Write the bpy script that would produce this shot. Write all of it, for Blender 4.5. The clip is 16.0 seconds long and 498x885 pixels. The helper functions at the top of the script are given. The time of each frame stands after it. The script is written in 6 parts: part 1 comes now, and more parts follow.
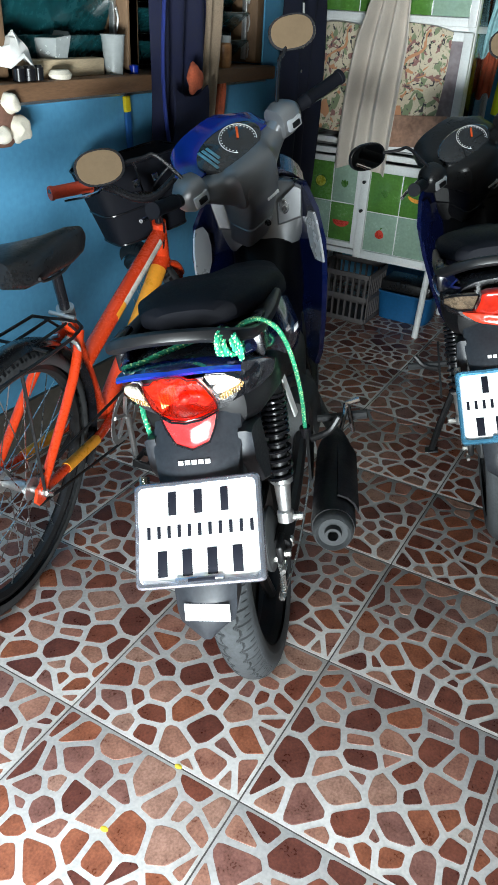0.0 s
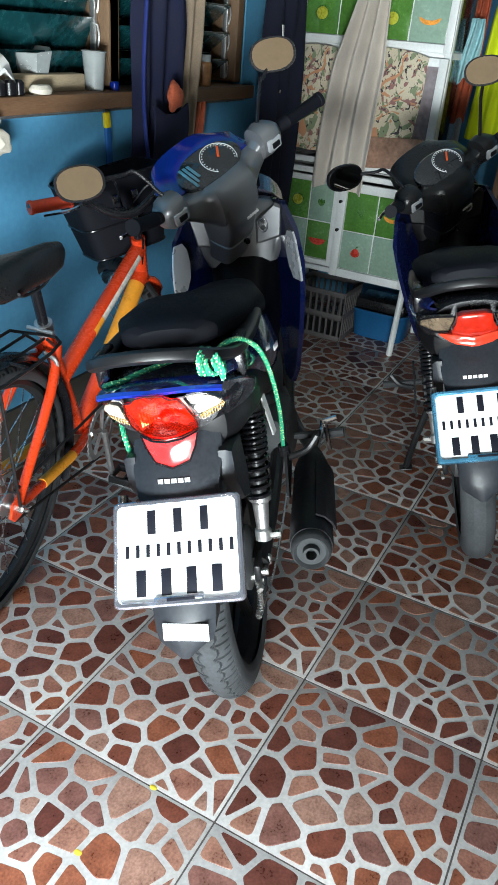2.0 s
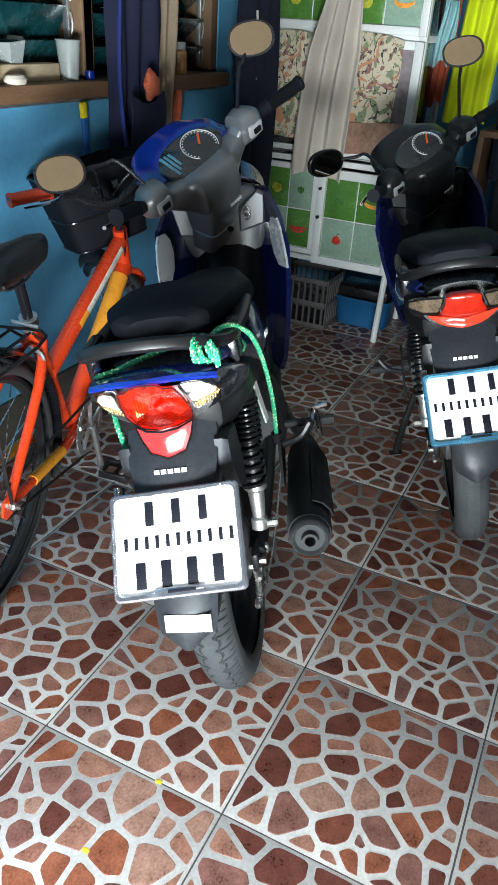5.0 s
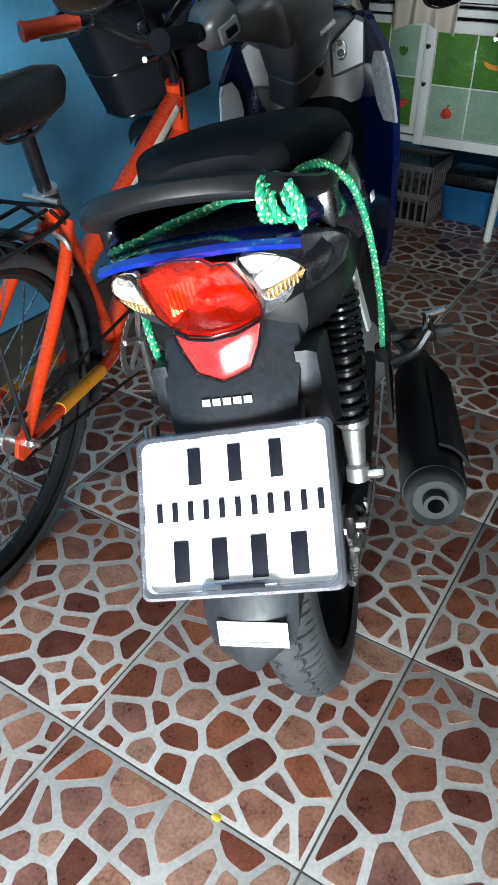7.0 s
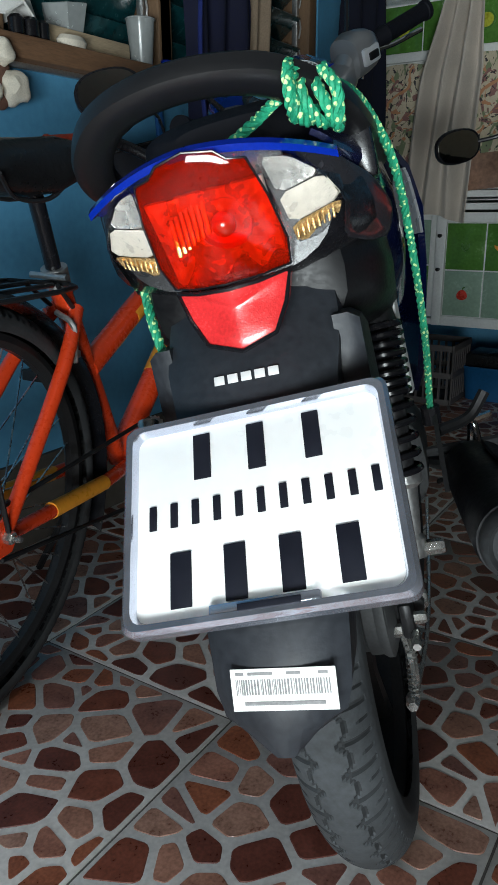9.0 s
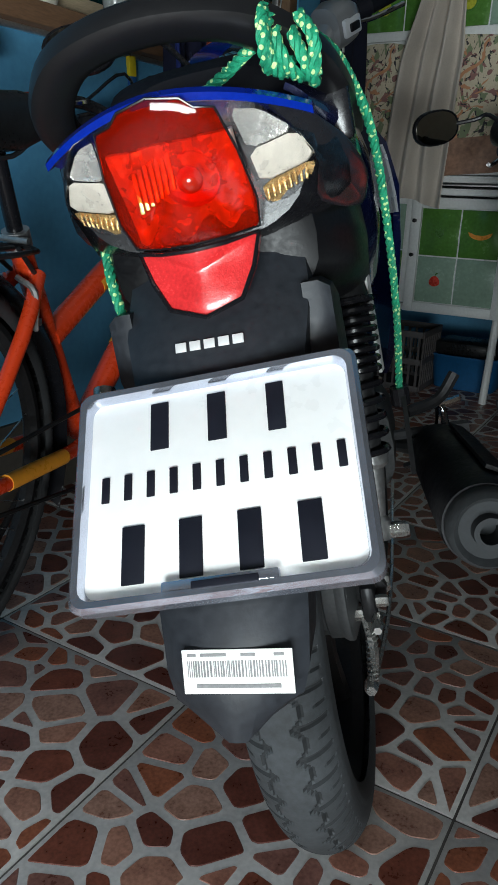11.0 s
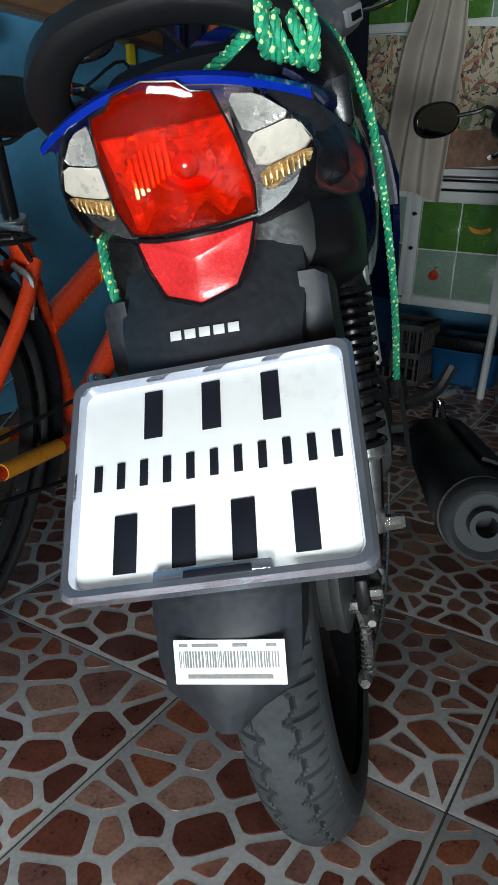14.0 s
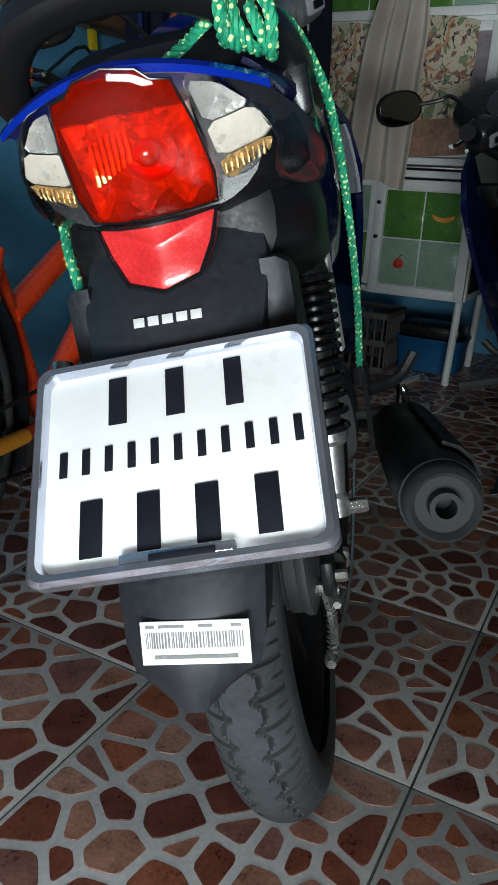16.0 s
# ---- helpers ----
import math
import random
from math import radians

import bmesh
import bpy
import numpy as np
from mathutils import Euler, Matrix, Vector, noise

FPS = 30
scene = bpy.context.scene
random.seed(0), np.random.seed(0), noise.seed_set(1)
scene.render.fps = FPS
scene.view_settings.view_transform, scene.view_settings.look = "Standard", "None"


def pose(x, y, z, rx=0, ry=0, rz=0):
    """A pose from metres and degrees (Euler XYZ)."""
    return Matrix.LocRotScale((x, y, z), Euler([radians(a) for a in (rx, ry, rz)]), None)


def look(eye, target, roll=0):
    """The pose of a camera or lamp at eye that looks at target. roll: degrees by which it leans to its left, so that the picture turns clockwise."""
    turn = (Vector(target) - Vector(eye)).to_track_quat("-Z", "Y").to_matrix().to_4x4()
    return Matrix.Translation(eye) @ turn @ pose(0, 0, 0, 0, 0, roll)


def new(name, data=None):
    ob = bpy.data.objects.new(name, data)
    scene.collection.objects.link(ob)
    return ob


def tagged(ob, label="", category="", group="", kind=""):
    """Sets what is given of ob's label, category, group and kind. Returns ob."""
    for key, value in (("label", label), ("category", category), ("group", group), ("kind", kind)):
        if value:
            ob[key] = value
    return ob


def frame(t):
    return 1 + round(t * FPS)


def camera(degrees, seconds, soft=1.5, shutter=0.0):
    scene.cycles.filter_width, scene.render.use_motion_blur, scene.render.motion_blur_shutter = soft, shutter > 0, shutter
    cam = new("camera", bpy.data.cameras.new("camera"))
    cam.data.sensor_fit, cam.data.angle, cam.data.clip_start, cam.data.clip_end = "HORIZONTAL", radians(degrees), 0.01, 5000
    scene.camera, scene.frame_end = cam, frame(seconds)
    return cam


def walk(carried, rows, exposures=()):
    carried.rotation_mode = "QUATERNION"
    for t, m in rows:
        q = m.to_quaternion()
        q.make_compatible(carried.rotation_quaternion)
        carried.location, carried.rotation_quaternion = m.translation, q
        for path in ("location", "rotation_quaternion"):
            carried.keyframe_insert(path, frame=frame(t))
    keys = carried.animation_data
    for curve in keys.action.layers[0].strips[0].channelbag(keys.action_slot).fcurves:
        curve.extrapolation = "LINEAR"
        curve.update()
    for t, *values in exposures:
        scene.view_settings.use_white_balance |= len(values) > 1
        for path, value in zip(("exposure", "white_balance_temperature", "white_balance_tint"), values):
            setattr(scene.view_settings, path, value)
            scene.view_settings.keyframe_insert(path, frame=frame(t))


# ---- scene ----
cam = camera(37.33, 16.0)
ROWS = [
    (0.0, (0.3755, -0.7454, 1.2580), (-0.4359, 0.7738, 0.2413), 3.36),
    (0.5, (0.3850, -0.7565, 1.2651), (-0.3842, 0.8069, 0.2832), 3.93),
    (1.0, (0.3719, -0.7533, 1.2662), (-0.4029, 0.8099, 0.2884), 4.00),
    (1.5, (0.3721, -0.7514, 1.2660), (-0.4263, 0.8093, 0.3033), 3.49),
    (2.0, (0.3624, -0.7495, 1.2674), (-0.3938, 0.8205, 0.2859), 5.09),
    (2.5, (0.3653, -0.7563, 1.2700), (-0.3960, 0.8079, 0.2833), 5.13),
    (3.0, (0.3699, -0.7540, 1.2678), (-0.3684, 0.8086, 0.2611), 5.12),
    (5.5, (0.3110, -0.7524, 1.2351), (-0.3974, 0.8329, 0.2426), 3.83),
    (6.0, (0.2336, -0.6597, 1.1824), (-0.5625, 0.8866, 0.1949), 2.68),
    (6.5, (0.1848, -0.5107, 1.0942), (-0.6461, 0.9527, 0.0134), 3.36),
    (7.0, (0.1719, -0.4276, 1.0301), (-0.6647, 0.9556, -0.1475), 0.54),
    (7.5, (0.1452, -0.3589, 0.9909), (-0.6918, 1.0270, -0.1832), -0.28),
    (8.0, (0.1291, -0.3545, 0.8655), (-0.7163, 1.2173, -0.0373), 0.90),
    (8.5, (0.1407, -0.3891, 0.7617), (-0.7926, 1.2397, 0.0720), 1.10),
    (9.0, (0.1355, -0.3732, 0.7380), (-0.9025, 1.2260, 0.1338), -0.38),
    (11.5, (0.1276, -0.3490, 0.7199), (-0.8218, 1.2862, 0.0682), 2.51),
    (12.0, (0.1273, -0.3481, 0.7197), (-0.8490, 1.2765, 0.0814), 2.35),
    (12.5, (0.1233, -0.3497, 0.7203), (-0.8616, 1.2753, 0.0963), 2.59),
    (13.0, (0.1254, -0.3494, 0.7190), (-0.8437, 1.2827, 0.0888), 2.92),
    (13.5, (0.1274, -0.3472, 0.7180), (-0.8364, 1.2781, 0.0627), 2.56),
    (14.0, (0.1280, -0.3454, 0.7172), (-0.8210, 1.2853, 0.0537), 2.76),
    (14.5, (0.1293, -0.3436, 0.7173), (-0.7780, 1.2938, 0.0132), 3.55),
    (15.0, (0.1359, -0.3529, 0.7190), (-0.7715, 1.2955, 0.0411), 1.79),
    (15.5, (0.1388, -0.3527, 0.7180), (-0.7655, 1.3058, 0.0609), 2.82),
    (16.0, (0.1367, -0.3517, 0.7176), (-0.7343, 1.3124, 0.0304), 3.00),
]
EXPOSURES = [(0.0, 0.02), (3.0, 0.02), (5.5, 0.02), (6.5, -0.05), (7.0, -0.2), (7.5, -0.5), (8.0, -0.85), (8.5, -1.2), (9.0, -1.38), (11.5, -1.5), (16.0, -1.5)]
walk(cam, [(t, look(eye, aim, roll)) for t, eye, aim, roll in ROWS], EXPOSURES)

# ---- light: daylight through the wide street opening behind the camera ----
world = bpy.data.worlds.new("sky")
scene.world = world
world.use_nodes = True
wn = world.node_tree.nodes
sky = wn.new("ShaderNodeTexSky")
sky.sky_type, sky.sun_disc = "NISHITA", False
sky.sun_elevation, sky.sun_rotation = radians(52), radians(0)
world.node_tree.links.new(sky.outputs[0], wn["Background"].inputs[0])
wn["Background"].inputs[1].default_value = 0.05


def area_lamp(name, eye, target, sx, sy, watts, colour, spread=180):
    data = bpy.data.lights.new(name, "AREA")
    data.shape, data.size, data.size_y, data.energy, data.color = "RECTANGLE", sx, sy, watts, colour
    data.spread = radians(spread)
    ob = new(name, data)
    ob.matrix_world = look(eye, target)
    return ob


area_lamp("daylight_in_street_opening", (0.62, -1.47, 0.46), (-0.35, 1.2, 1.85), 0.9, 0.55, 66, (0.90, 1.0, 1.02), 98)
area_lamp("skylight_above_street", (0.6, -2.6, 3.2), (0.0, -0.35, 0.0), 1.3, 0.6, 36, (0.92, 1.0, 1.04), 42)

sun = bpy.data.lights.new("sun", "SUN")
sun.energy, sun.angle, sun.color = 2.0, radians(0.5), (1.0, 0.96, 0.9)
new("sun", sun).matrix_world = look((0, 6, 7.7), (0, 0, 0))

# ---- mesh helpers ----


def ring_catmull(pts, n):
    """A smooth line through the points, n steps for each span."""
    p = [Vector(q) for q in pts]
    if len(p) < 3 or n < 2:
        return p
    p = [2 * p[0] - p[1]] + p + [2 * p[-1] - p[-2]]
    out = []
    for i in range(1, len(p) - 2):
        a, b, c, d = p[i - 1 : i + 3]
        for k in range(n):
            t = k / n
            out.append(0.5 * (2 * b + (c - a) * t + (2 * a - 5 * b + 4 * c - d) * t * t + (3 * b - a - 3 * c + d) * t**3))
    return out + [p[-2]]


def loft(bm, rings, cap=True, closed=True, loop=False):
    rows = [[bm.verts.new(p) for p in r] for r in rings]
    n = len(rows[0])
    for k in range(len(rows) - (0 if loop else 1)):
        a, b = rows[k], rows[(k + 1) % len(rows)]
        for i in range(n if closed else n - 1):
            j = (i + 1) % n
            bm.faces.new((a[i], a[j], b[j], b[i]))
    if cap and closed and not loop:
        bm.faces.new(rows[0][::-1])
        bm.faces.new(rows[-1])
    return rows


def tube(bm, pts, r, seg=8, smooth=4, loop=False):
    """A round bar along the points; r may be one radius or one for each point."""
    line = ring_catmull(pts, smooth)
    rad = [r] * len(line) if isinstance(r, (int, float)) else [float(q) for q in np.interp(np.linspace(0, 1, len(line)), np.linspace(0, 1, len(r)), r)]
    rings, side = [], None
    for i, p in enumerate(line):
        d = (line[min(i + 1, len(line) - 1)] - line[max(i - 1, 0)]).normalized()
        if side is None:
            side = d.orthogonal().normalized()
        side = (side - d * side.dot(d)).normalized()
        other = d.cross(side)
        rings.append([p + rad[i] * (math.cos(a) * side + math.sin(a) * other) for a in (2 * math.pi * k / seg for k in range(seg))])
    loft(bm, rings, loop=loop)
    return bm


def box(bm, c, s, bevel=0.003, m=None):
    m = m or Matrix.Identity(4)
    made = bmesh.ops.create_cube(bm, size=1, matrix=m @ Matrix.Translation(c) @ Matrix.Diagonal((*s, 1)))
    if bevel:
        edges = list({e for v in made["verts"] for e in v.link_edges})
        bmesh.ops.bevel(bm, geom=edges, offset=min(bevel, 0.45 * min(s)), segments=2, affect="EDGES", profile=0.5)
    return bm


def lathe(bm, prof, seg, m, cap=True):
    """A turned body: (radius, height) pairs round the z axis of m."""
    loft(bm, [[m @ Vector((r * math.cos(a), r * math.sin(a), h)) for a in (2 * math.pi * k / seg for k in range(seg))] for r, h in prof], cap=cap)
    return bm


def plate_of(bm, poly, depth, m, inset=0.0):
    """A flat polygon in the xy plane of m with thickness along z and a small chamfer."""
    c = sum((Vector((*p, 0)) for p in poly), Vector()) / len(poly)

    def shrunk(k):
        return [c + (Vector((*p, 0)) - c) * k for p in poly]

    k = 1 - inset
    rings = [[m @ p for p in shrunk(1)], [m @ (p + Vector((0, 0, depth * (0.6 if inset else 1)))) for p in shrunk(1)]]
    if inset:
        rings.append([m @ (p + Vector((0, 0, depth))) for p in shrunk(k)])
    loft(bm, rings)
    return bm


def sheet(bm, grid, thick):
    """A bent sheet with thickness: grid is rows of points."""
    g = [[Vector(p) for p in row] for row in grid]
    nr, nc = len(g), len(g[0])
    back = []
    for i in range(nr):
        row = []
        for j in range(nc):
            du = g[i][min(j + 1, nc - 1)] - g[i][max(j - 1, 0)]
            dv = g[min(i + 1, nr - 1)][j] - g[max(i - 1, 0)][j]
            nrm = du.cross(dv)
            row.append(g[i][j] + (nrm.normalized() if nrm.length > 1e-9 else Vector((0, 0, 1))) * thick)
        back.append(row)
    f = [[bm.verts.new(p) for p in row] for row in g]
    b = [[bm.verts.new(p) for p in row] for row in back]
    for i in range(nr - 1):
        for j in range(nc - 1):
            bm.faces.new((f[i][j], f[i + 1][j], f[i + 1][j + 1], f[i][j + 1]))
            bm.faces.new((b[i][j], b[i][j + 1], b[i + 1][j + 1], b[i + 1][j]))
    edge = [(0, j) for j in range(nc)] + [(i, nc - 1) for i in range(1, nr)] + [(nr - 1, j) for j in range(nc - 2, -1, -1)] + [(i, 0) for i in range(nr - 2, 0, -1)]
    for (i, j), (k, l) in zip(edge, edge[1:] + edge[:1]):
        bm.faces.new((f[i][j], f[k][l], b[k][l], b[i][j]))
    return bm


def squircle(y, zc, hw, hh, n=2.6, seg=24, xc=0.0):
    """A rounded cross section in the xz plane at y."""
    out = []
    for k in range(seg):
        a = 2 * math.pi * k / seg
        c, s = math.cos(a), math.sin(a)
        out.append((xc + hw * math.copysign(abs(c) ** (2 / n), c), y, zc + hh * math.copysign(abs(s) ** (2 / n), s)))
    return out


def flat_ring(z, yc, hw, hd, n=2.6, seg=24, xc=0.0):
    """A rounded cross section in the xy plane at z."""
    return [(x, z2, z) for x, _, z2 in squircle(0, yc, hw, hd, n, seg, xc)]


def finish(name, bm, material, smooth=35):
    bmesh.ops.recalc_face_normals(bm, faces=bm.faces)
    me = bpy.data.meshes.new(name)
    bm.to_mesh(me)
    bm.free()
    for m in material if isinstance(material, (list, tuple)) else (material,):
        me.materials.append(m)
    if smooth:
        me.shade_smooth()
        me.set_sharp_from_angle(angle=radians(smooth))
    return me


def part(name, bm, material, parent, label="", smooth=35):
    ob = new(name, finish(name, bm, material, smooth))
    ob.parent = parent
    return tagged(ob, label)


def single(name, bm, material, label, category, group="", kind="", m=None, smooth=35):
    ob = new(name, finish(name, bm, material, smooth))
    if m:
        ob.matrix_world = m
    return tagged(ob, label, category, group, kind)


def thing(name, label, category, m=None, group="", kind=""):
    ob = new(name)
    ob.empty_display_size = 0.1
    if m:
        ob.matrix_world = m
    return tagged(ob, label, category, group, kind)


def B():
    return bmesh.new()


# ---- materials ----


def mat(name, col, rough=0.5, metal=0.0, var=0.2, scales=(6.0, 80.0), bump=0.15, col2=None, rvar=0.12, coat=0.0, trans=0.0, ior=1.45, stretch=(1, 1, 1), bscale=None, bdist=0.0015, spec=0.5, sheen=0.0, alpha=1.0):
    """A surface with colour, gloss and relief that vary at two scales."""
    m = bpy.data.materials.new(name)
    m.use_nodes = True
    nt = m.node_tree
    nd, ln = nt.nodes, nt.links.new
    bs = nd["Principled BSDF"]
    tc, mp = nd.new("ShaderNodeTexCoord"), nd.new("ShaderNodeMapping")
    mp.inputs["Scale"].default_value = stretch
    ln(tc.outputs["Object"], mp.inputs["Vector"])
    big, small = nd.new("ShaderNodeTexNoise"), nd.new("ShaderNodeTexNoise")
    big.inputs["Scale"].default_value, small.inputs["Scale"].default_value = scales
    big.inputs["Detail"].default_value, small.inputs["Detail"].default_value = 4, 6
    ln(mp.outputs[0], big.inputs["Vector"]), ln(mp.outputs[0], small.inputs["Vector"])
    mix = nd.new("ShaderNodeMath")
    mix.operation = "MULTIPLY_ADD"
    mix.inputs[1].default_value = 0.45
    half = nd.new("ShaderNodeMath")
    half.operation = "MULTIPLY"
    half.inputs[1].default_value = 0.55
    ln(big.outputs[0], half.inputs[0]), ln(small.outputs[0], mix.inputs[0]), ln(half.outputs[0], mix.inputs[2])
    ramp = nd.new("ShaderNodeValToRGB")
    dark = col2 or tuple(c * (1 - var) for c in col)
    light = col if col2 else tuple(min(1, c * (1 + var * 0.6)) for c in col)
    ramp.color_ramp.elements[0].position, ramp.color_ramp.elements[1].position = 0.36, 0.64
    ramp.color_ramp.elements[0].color, ramp.color_ramp.elements[1].color = (*dark, 1), (*light, 1)
    ln(mix.outputs[0], ramp.inputs[0]), ln(ramp.outputs[0], bs.inputs["Base Color"])
    rr = nd.new("ShaderNodeMapRange")
    rr.inputs["From Min"].default_value, rr.inputs["From Max"].default_value = 0.35, 0.65
    rr.inputs["To Min"].default_value, rr.inputs["To Max"].default_value = max(0.02, rough - rvar), min(1, rough + rvar)
    ln(mix.outputs[0], rr.inputs["Value"]), ln(rr.outputs[0], bs.inputs["Roughness"])
    bs.inputs["Metallic"].default_value, bs.inputs["IOR"].default_value = metal, ior
    bs.inputs["Coat Weight"].default_value, bs.inputs["Transmission Weight"].default_value = coat, trans
    bs.inputs["Coat Roughness"].default_value = 0.06
    bs.inputs["Specular IOR Level"].default_value = spec
    bs.inputs["Sheen Weight"].default_value, bs.inputs["Alpha"].default_value = sheen, alpha
    if bump:
        bp = nd.new("ShaderNodeBump")
        bp.inputs["Strength"].default_value, bp.inputs["Distance"].default_value = bump, bdist
        src = small
        if bscale:
            src = nd.new("ShaderNodeTexNoise")
            src.inputs["Scale"].default_value, src.inputs["Detail"].default_value = bscale, 4
            ln(mp.outputs[0], src.inputs["Vector"])
        ln(src.outputs[0], bp.inputs["Height"]), ln(bp.outputs[0], bs.inputs["Normal"])
    return m


M = {}
M["grout"] = mat("tile_grey_glaze", (0.50, 0.49, 0.475), 0.42, var=0.22, scales=(9, 140), bump=0.14)
M["light_silver"] = mat("light_silver_plastic", (0.16, 0.164, 0.172), 0.34, 0.45, var=0.06, scales=(4, 30), bump=0.02, rvar=0.06)
# dim_bowl, dim_lens and dark_red: tone lowered, so shade sits in the colour.
M["dim_bowl"] = mat("shade_toned_lamp_bowl", (0.26, 0.20, 0.15), 0.3, 0.4, var=0.35, scales=(45, 140), bump=0.7, bscale=110, bdist=0.003)
M["band_red"] = mat("orange_red_lamp_plastic", (0.62, 0.045, 0.02), 0.2, var=0.2, scales=(20, 80), coat=0.3, bump=0.1, bscale=300)
M["dim_lens"] = mat("dimmed_clear_plastic", (0.55, 0.52, 0.48), 0.08, var=0.05, trans=1.0, ior=1.2, bump=0.1, bscale=90, bdist=0.0006)
M["dark_red"] = mat("dimmed_red_lamp_plastic", (0.42, 0.016, 0.006), 0.12, var=0.3, scales=(20, 80), coat=0.3, bump=0.15, bscale=200)
M["backdrop"] = mat("beige_street_backdrop", (0.55, 0.46, 0.34), 0.85, var=0.15, scales=(1, 20))
# Dark grey-brown that stands for the shade low on the blue wall.
M["skirting"] = mat("grey_brown_wall_foot_shade", (0.085, 0.075, 0.063), 0.8, var=0.3, scales=(4, 60), bump=0.4)
M["street"] = mat("grey_street_concrete", (0.25, 0.24, 0.22), 0.9, var=0.2, scales=(1, 30))
M["joint"] = mat("dark_joint_cement", (0.10, 0.09, 0.085), 0.9, var=0.3, scales=(14, 220), bump=0.4)
M["wall"] = mat("light_blue_wall_paint", (0.115, 0.37, 0.59), 0.5, var=0.13, scales=(2.2, 60), bump=0.18, bscale=45, col2=(0.085, 0.295, 0.50))
M["wall_in"] = mat("dull_plaster", (0.19, 0.16, 0.125), 0.8, var=0.2, scales=(2, 50))
M["ceiling"] = mat("white_ceiling_paint", (0.30, 0.30, 0.29), 0.8, var=0.08, scales=(2, 40))
M["wood"] = mat("old_brown_wood", (0.16, 0.085, 0.045), 0.6, var=0.35, scales=(5, 90), stretch=(4, 0.6, 4), bump=0.35)
M["wood_up"] = mat("old_brown_wood_upright", (0.17, 0.10, 0.055), 0.6, var=0.35, scales=(5, 90), stretch=(5, 5, 0.6), bump=0.35)
M["palewood"] = mat("pale_raw_wood", (0.52, 0.40, 0.26), 0.7, var=0.25, scales=(6, 100), stretch=(5, 0.6, 5), bump=0.3)
M["louvre"] = mat("dark_teal_pattern_glass", (0.007, 0.055, 0.062), 0.22, var=0.45, scales=(20, 60), bump=0.5, bscale=55, bdist=0.002, coat=0.3)
M["louvre_edge"] = mat("pale_glass_edge", (0.25, 0.42, 0.42), 0.25, var=0.2)
M["louvre_backing"] = mat("dark_teal_backing", (0.012, 0.05, 0.055), 0.9, var=0.3, scales=(2, 30))
M["blue_steel"] = mat("blue_painted_steel", (0.02, 0.17, 0.36), 0.45, var=0.25)
M["black"] = mat("matt_black_plastic", (0.0065, 0.0065, 0.0075), 0.42, var=0.25, spec=0.28, scales=(7, 260), bump=0.12, bscale=420, bdist=0.0006)
M["black_gloss"] = mat("satin_black_plastic", (0.008, 0.008, 0.010), 0.25, var=0.1, scales=(9, 200), bump=0.04, rvar=0.05)
M["fender"] = mat("worn_dark_grey_plastic", (0.024, 0.027, 0.033), 0.45, spec=0.4, var=0.35, scales=(7, 150), bump=0.2, bscale=300, bdist=0.0007)
M["rubber"] = mat("dusty_tyre_rubber", (0.045, 0.047, 0.05), 0.75, var=0.45, scales=(11, 170), bump=0.25, col2=(0.02, 0.021, 0.023))
M["dusty"] = mat("grey_dusty_tyre_rubber", (0.058, 0.064, 0.07), 0.8, var=0.4, scales=(13, 160), bump=0.3)
M["silencer"] = mat("matt_black_heat_paint", (0.006, 0.006, 0.009), 0.55, var=0.2, scales=(12, 180), bump=0.12, spec=0.25)
M["rail"] = mat("satin_black_rail", (0.008, 0.008, 0.009), 0.36, var=0.1, scales=(7, 200), bump=0.05, rvar=0.06)
# Groove tone: shade painted darker than the tread; also colours the silencer cap.
M["groove"] = mat("dusty_groove_shade", (0.030, 0.033, 0.036), 0.85, var=0.4, scales=(13, 160), bump=0.2)
M["seat"] = mat("black_grained_vinyl", (0.006, 0.0065, 0.010), 0.65, var=0.25, spec=0.18, scales=(6, 200), bump=0.3, bscale=350, bdist=0.0008)
M["blue"] = mat("deep_blue_metallic_paint", (0.002, 0.006, 0.045), 0.22, var=0.2, scales=(5, 300), coat=0.9, bump=0.03)
M["bright_blue"] = mat("bright_blue_gloss_paint", (0.002, 0.019, 0.27), 0.16, var=0.15, scales=(5, 300), coat=1.0, bump=0.02)
M["navy"] = mat("dark_navy_gloss_paint", (0.004, 0.008, 0.05), 0.22, var=0.2, coat=0.8, bump=0.03)
M["silver"] = mat("silver_grey_paint", (0.62, 0.64, 0.67), 0.3, 0.5, var=0.06, scales=(5, 30), coat=0.4, bump=0.01)
M["gunmetal"] = mat("dark_silver_plastic", (0.20, 0.205, 0.215), 0.32, 0.45, var=0.05, scales=(3, 20), bump=0.02, coat=0.3, rvar=0.05)
M["chrome"] = mat("chrome", (0.72, 0.72, 0.74), 0.12, 1.0, var=0.15, scales=(14, 200), bump=0.03, rvar=0.08)
M["alu"] = mat("dull_cast_aluminium", (0.55, 0.55, 0.55), 0.38, 0.9, var=0.25, scales=(16, 200), bump=0.25)
M["zinc"] = mat("zinc_bolt", (0.62, 0.62, 0.60), 0.25, 0.9, var=0.1, scales=(10, 60), bump=0.03)
M["steel_dark"] = mat("black_steel", (0.03, 0.03, 0.032), 0.4, 0.5, var=0.3, scales=(12, 200), bump=0.15)
M["heat"] = mat("grey_heat_paint", (0.10, 0.104, 0.108), 0.6, 0.2, var=0.3, scales=(15, 200), bump=0.25)
M["red_lens"] = mat("red_lamp_plastic", (0.88, 0.030, 0.004), 0.06, var=0.12, scales=(18, 70), coat=0.6, bump=0.06, bscale=200, bdist=0.0005, spec=0.5, trans=0.93, ior=1.15)
